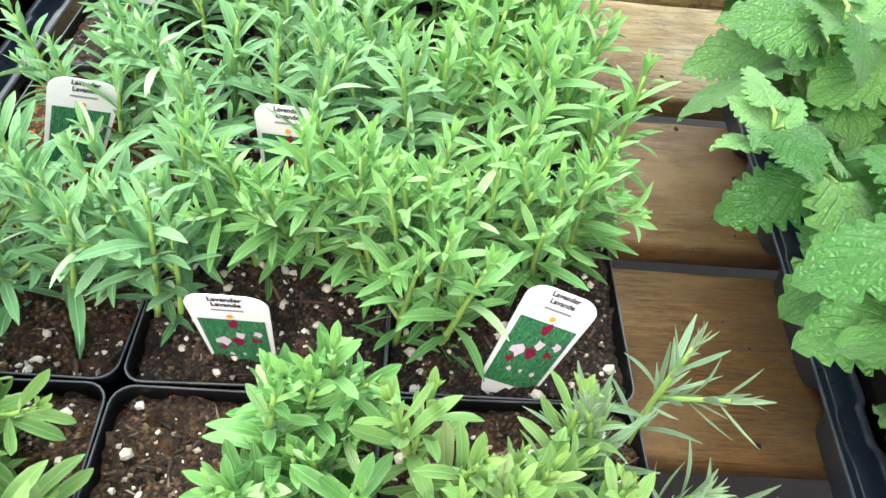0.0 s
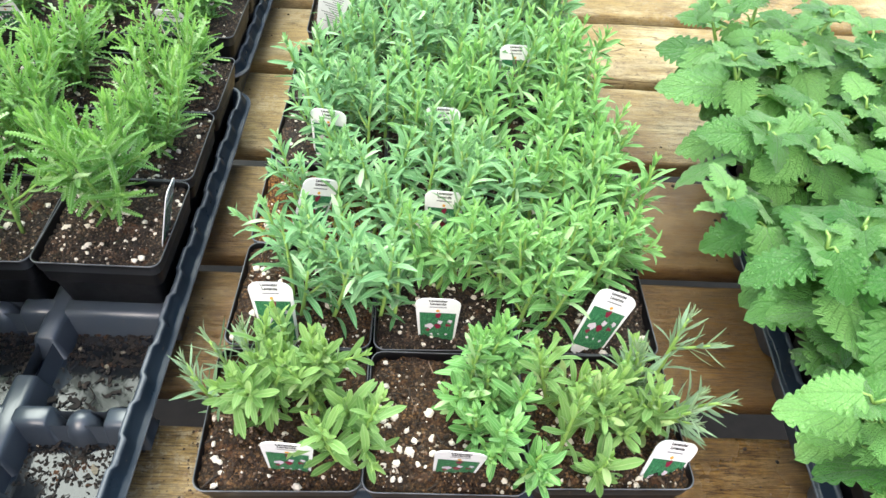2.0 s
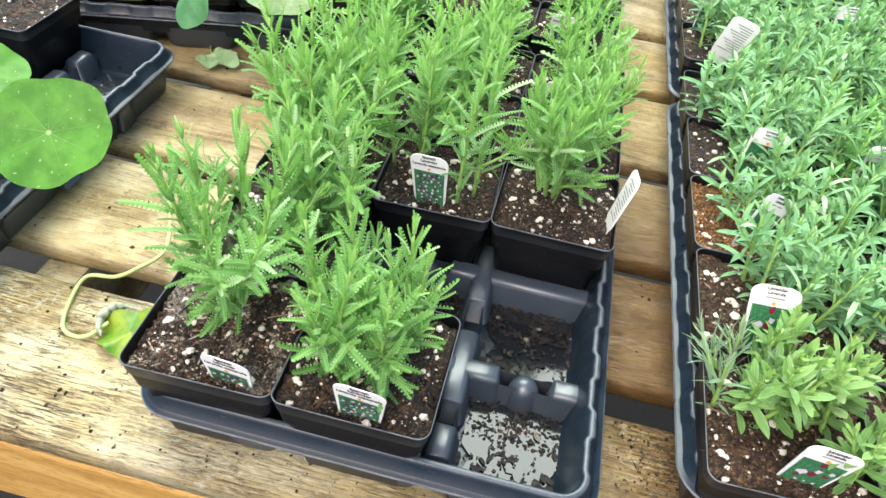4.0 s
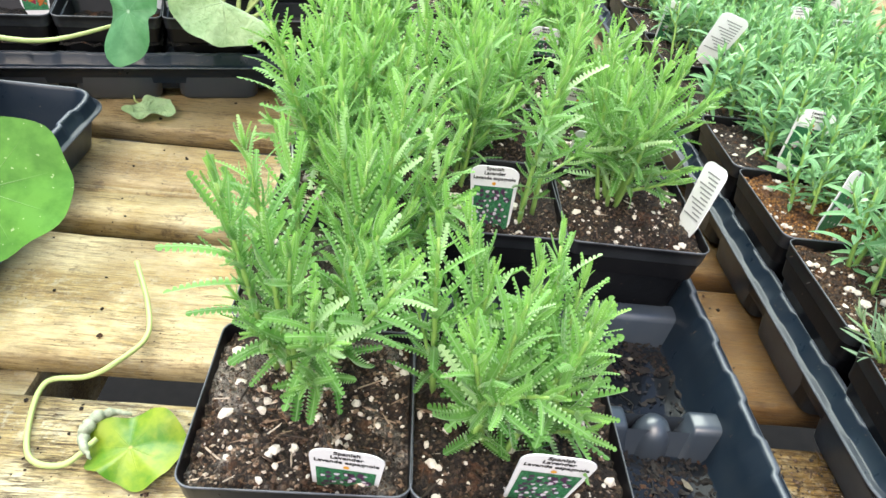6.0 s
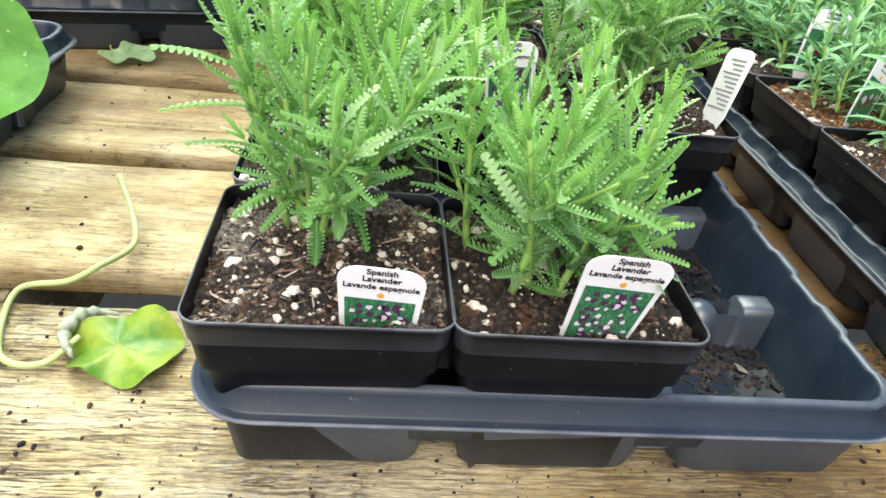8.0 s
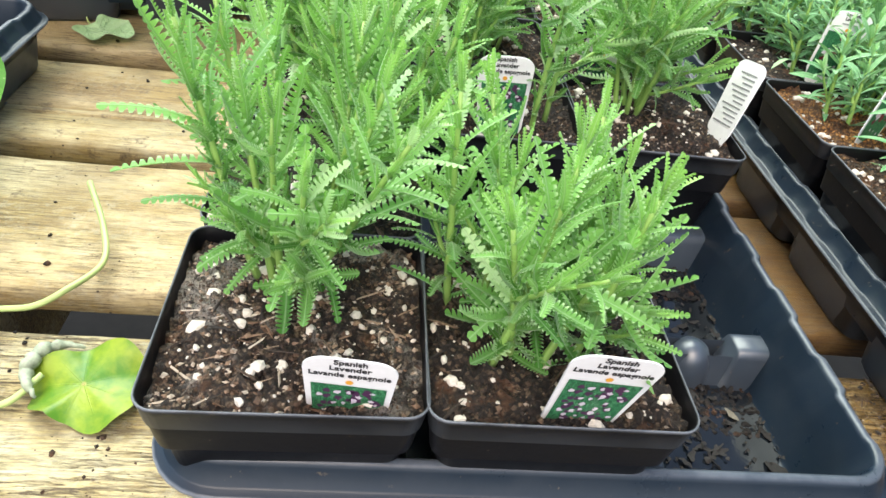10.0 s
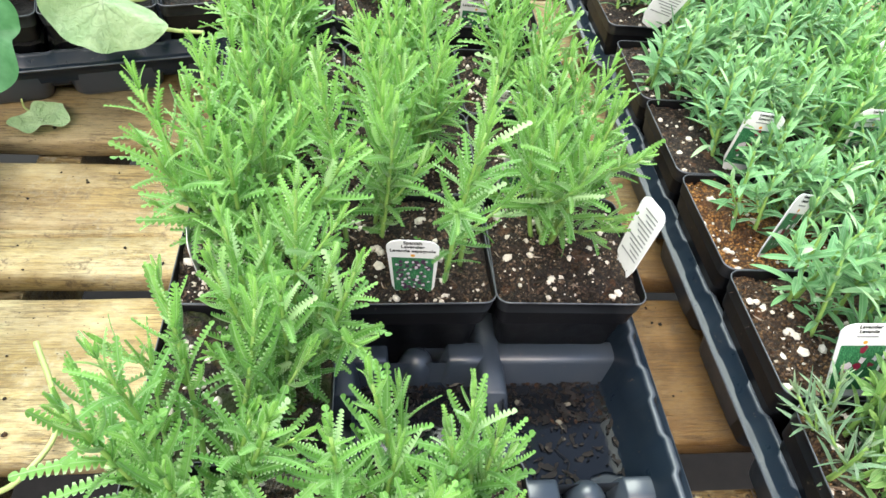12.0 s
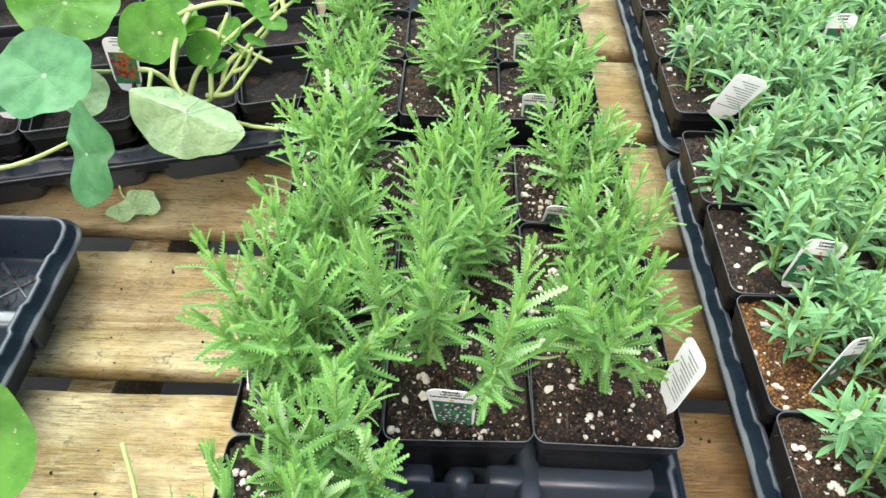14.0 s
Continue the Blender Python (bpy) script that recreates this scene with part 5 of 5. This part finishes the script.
nasturtium_leaf(nast, 6, 0.047, W @ pose(-0.611, 0.452, 0.118, 62, 0, 0) @ pose(0, 0, 0, 0, 0, -20), PALELEAF, "pale leaf turned underside out", cup=0.08, wave=0.09, fold=0.2, back=1.2, reach=(1.0, 0.9, 0.9, 0.9, 0.9, 0.95, 1.06, 1.0, 0.9, 0.74, 0.74, 0.86))
nasturtium_leaf(nast, 7, 0.02, W @ pose(-0.70, 0.475, 0.118, 40, 10, 0), PALELEAF, "pale leaf turned underside out")
nasturtium_leaf(nast, 8, 0.038, W @ pose(-0.80, 0.60, 0.155, 20, 8, 90), BLUELEAF)
for pts in (
    [(-0.70, 0.55, 0.08), (-0.684, 0.54, 0.097), (-0.665, 0.535, 0.098), (-0.645, 0.53, 0.082), (-0.625, 0.53, 0.072), (-0.605, 0.54, 0.09), (-0.575, 0.56, 0.125), (-0.535, 0.59, 0.15), (-0.50, 0.63, 0.15)],
    [(-0.672, 0.54, 0.097), (-0.668, 0.525, 0.098), (-0.670, 0.50, 0.08)], [(-0.631, 0.57, 0.145), (-0.632, 0.52, 0.140), (-0.626, 0.482, 0.132), (-0.618, 0.472, 0.120)],
    [(-0.640, 0.53, 0.078), (-0.615, 0.515, 0.070), (-0.58, 0.50, 0.07), (-0.55, 0.49, 0.075)], [(-0.61, 0.54, 0.085), (-0.60, 0.55, 0.105), (-0.57, 0.57, 0.12), (-0.56, 0.60, 0.14)],
    [(-0.62, 0.53, 0.074), (-0.617, 0.55, 0.105), (-0.60, 0.57, 0.14)], [(-0.60, 0.545, 0.095), (-0.585, 0.54, 0.105), (-0.572, 0.53, 0.13)], [(-0.655, 0.535, 0.09), (-0.645, 0.55, 0.12), (-0.645, 0.522, 0.147)],
    [(-0.55, 0.575, 0.14), (-0.56, 0.60, 0.15), (-0.60, 0.66, 0.13)], [(-0.72, 0.56, 0.08), (-0.73, 0.50, 0.12), (-0.713, 0.455, 0.148)], [(-0.76, 0.58, 0.08), (-0.76, 0.58, 0.12), (-0.74, 0.562, 0.147)],
    [(-0.64, 0.53, 0.077), (-0.628, 0.54, 0.10), (-0.605, 0.555, 0.118), (-0.585, 0.57, 0.13), (-0.555, 0.60, 0.14)], [(-0.66, 0.56, 0.125), (-0.635, 0.56, 0.145), (-0.60, 0.57, 0.15), (-0.57, 0.575, 0.14)],
    [(-0.625, 0.535, 0.075), (-0.60, 0.53, 0.083), (-0.585, 0.535, 0.10), (-0.57, 0.55, 0.115)], [(-0.65, 0.57, 0.12), (-0.62, 0.565, 0.125), (-0.59, 0.555, 0.115), (-0.56, 0.54, 0.11)],
    [(-0.82, 0.40, 0.09), (-0.76, 0.43, 0.075), (-0.70, 0.47, 0.085)],
):
    vine(nast, [W @ Vector(p) for p in pts], 0.0026, 0.0015)
for k, (x, y, z) in enumerate([(-0.575, 0.55, 0.125), (-0.56, 0.565, 0.135), (-0.59, 0.55, 0.112), (-0.545, 0.585, 0.15), (-0.60, 0.565, 0.125), (-0.622, 0.55, 0.115), (-0.612, 0.545, 0.10), (-0.575, 0.575, 0.145), (-0.632, 0.56, 0.13), (-0.59, 0.59, 0.15)]):
    nasturtium_leaf(nast, 20 + k, 0.010 + 0.003 * (k % 3), W @ pose(x, y, z, 30 * (k % 3) - 10, 25 - 20 * (k % 4), 70 * k))
plant_label("orange", (-0.692, 0.540, 0.130), (-0.695, 0.535), 6)
plant_label("orange", (-0.80, 0.505, 0.118), (-0.797, 0.505), 10)

big = thing("nasturtium", pose(-0.78, 0.16, 0.08), "nasturtium with one large round leaf over the tray edge", "plant", "nasturtiums")
V = Matrix.Translation((0.78, -0.16, -0.08))
nasturtium_leaf(big, 11, 0.043, V @ pose(-0.666, 0.168, 0.101, 36, 4, 12), cup=0.08)
nasturtium_leaf(big, 12, 0.03, V @ pose(-0.735, 0.20, 0.115, 20, -8, 100))
nasturtium_leaf(big, 13, 0.033, V @ pose(-0.77, 0.10, 0.12, 14, 10, 60))
vine(big, [V @ Vector(p) for p in [(-0.80, 0.16, 0.075), (-0.74, 0.15, 0.085), (-0.69, 0.16, 0.088), (-0.664, 0.167, 0.098)]])
vine(big, [V @ Vector(p) for p in [(-0.80, 0.17, 0.075), (-0.76, 0.19, 0.1), (-0.735, 0.20, 0.113)]])

# ---------------------------------------------------------------- loose things on the planks
fallen = thing("fallen_leaf", pose(-0.575, 0.080, DECK), "fallen yellow-green nasturtium leaf with a long stalk", "leaf", "fallen leaves")
Q = Matrix.Translation((0.575, -0.080, -DECK))
v, f, uv = round_leaf(31, 0.0235, cup=0.08, wave=0.16, fold=0.12, reach=(1.15, 1.12, 1.02, 0.8, 0.82, 1.0, 1.02, 0.95, 0.76, 0.84, 1.1, 1.22))
part("blade", mesh("blade", v, f, YELLOWED, uv), fallen, m=Q @ pose(-0.573, 0.082, 0.0095, 8, -4, 0))
roll = spline([(-0.590, 0.0745, 0.008), (-0.5945, 0.079, 0.012), (-0.5975, 0.0865, 0.013), (-0.5945, 0.0945, 0.014), (-0.588, 0.100, 0.013), (-0.579, 0.1015, 0.011)], 5)
crinkle = np.random.default_rng(33)
v, f = tube([np.array(Q @ Vector(p)) + crinkle.normal(0, 0.0005, 3) for p in roll], [0.0006 + 0.0026 * math.sin(math.pi * k / (len(roll) - 1)) * crinkle.uniform(0.7, 1.25) for k in range(len(roll))], 9)
part("curled_edge", mesh("curled_edge", v, f, DRY_LEAF), fallen, "dry pale curled edge")
vine(fallen, [Q @ Vector(p) for p in [(-0.590, 0.084, 0.012), (-0.602, 0.071, 0.007), (-0.620, 0.074, 0.007), (-0.631, 0.100, 0.007), (-0.632, 0.122, 0.008), (-0.612, 0.126, 0.010), (-0.598, 0.132, 0.016), (-0.590, 0.158, 0.012), (-0.598, 0.185, 0.014), (-0.614, 0.215, 0.022)]], 0.0015, 0.0017, None, "stalk")
dead = thing("fallen_leaf", pose(-0.684, 0.449, DECK), "withered pale grey-green leaf lying on the planks", "leaf", "fallen leaves")
v, f, uv = round_leaf(35, 0.020, cup=0.18, wave=0.12, reach=(1.1, 1.0, 1.1, 0.9, 0.55, 0.8, 1.25, 1.0, 0.6, 0.8))
part("blade", mesh("blade", v, f, PALELEAF, uv), dead, m=pose(0, 0, 0.007, 8, 5, 0))
Q = Matrix.Translation((0.684, -0.449, -DECK))
vine(dead, [Q @ Vector(p) for p in [(-0.69, 0.455, 0.012), (-0.705, 0.47, 0.008), (-0.712, 0.49, 0.010), (-0.70, 0.50, 0.02)]], 0.001, 0.0008, None, "stalk")
grain = tagged(new("perlite_grain", scatter("perlite_grain", 77, 1, (0.0045, 0.0045), (0, 0, 0.0001, 0.0001), PERLITE)), "single white perlite grain on the plank", "perlite", kind="")
grain.location = (-0.187, 0.050, DECK)

spill = tagged(new("spilled_soil", scatter("spilled_soil", 90, 700, (0.0003, 0.0017), (-0.66, -0.004, 0.2, 0.116), CRUMB, None, False, 5.0)), "crumbs of soil spilled over the front plank", "soil", kind="stuff")
spill.location.z = DECK
for k, (box, count) in enumerate((((-0.225, 0.062, -0.170, 0.114), 260), ((-0.66, 0.0, 0.12, 0.116), 260), ((-0.56, 0.02, -0.24, 0.06), 160))):
    bark = tagged(new("spilled_bark", scatter("spilled_bark", 94 + k, count, (0.0004, 0.0018), box, LITTER, None, False, 2.6, 0.015)), "bits of bark and fibre spilled on the front plank", "soil", kind="stuff")
    bark.location.z = DECK
gap = Pile()
gen = np.random.default_rng(92)
for y0, y1 in EDGES[1:5]:
    for _ in range(90):
        x, y = gen.uniform(-0.78, 0.22), gen.uniform(y0 + 0.004, y1 - 0.004)
        s = 0.0004 + 0.0016 * gen.random() ** 3
        v, f = lump(gen, s)
        gap.add(v + np.array([x, y, DECK + s * 0.2]), f)
tagged(new("soil_specks", gap.mesh("soil_specks", CRUMB, False)), "dark specks of soil on the damp planks", "soil", kind="stuff")
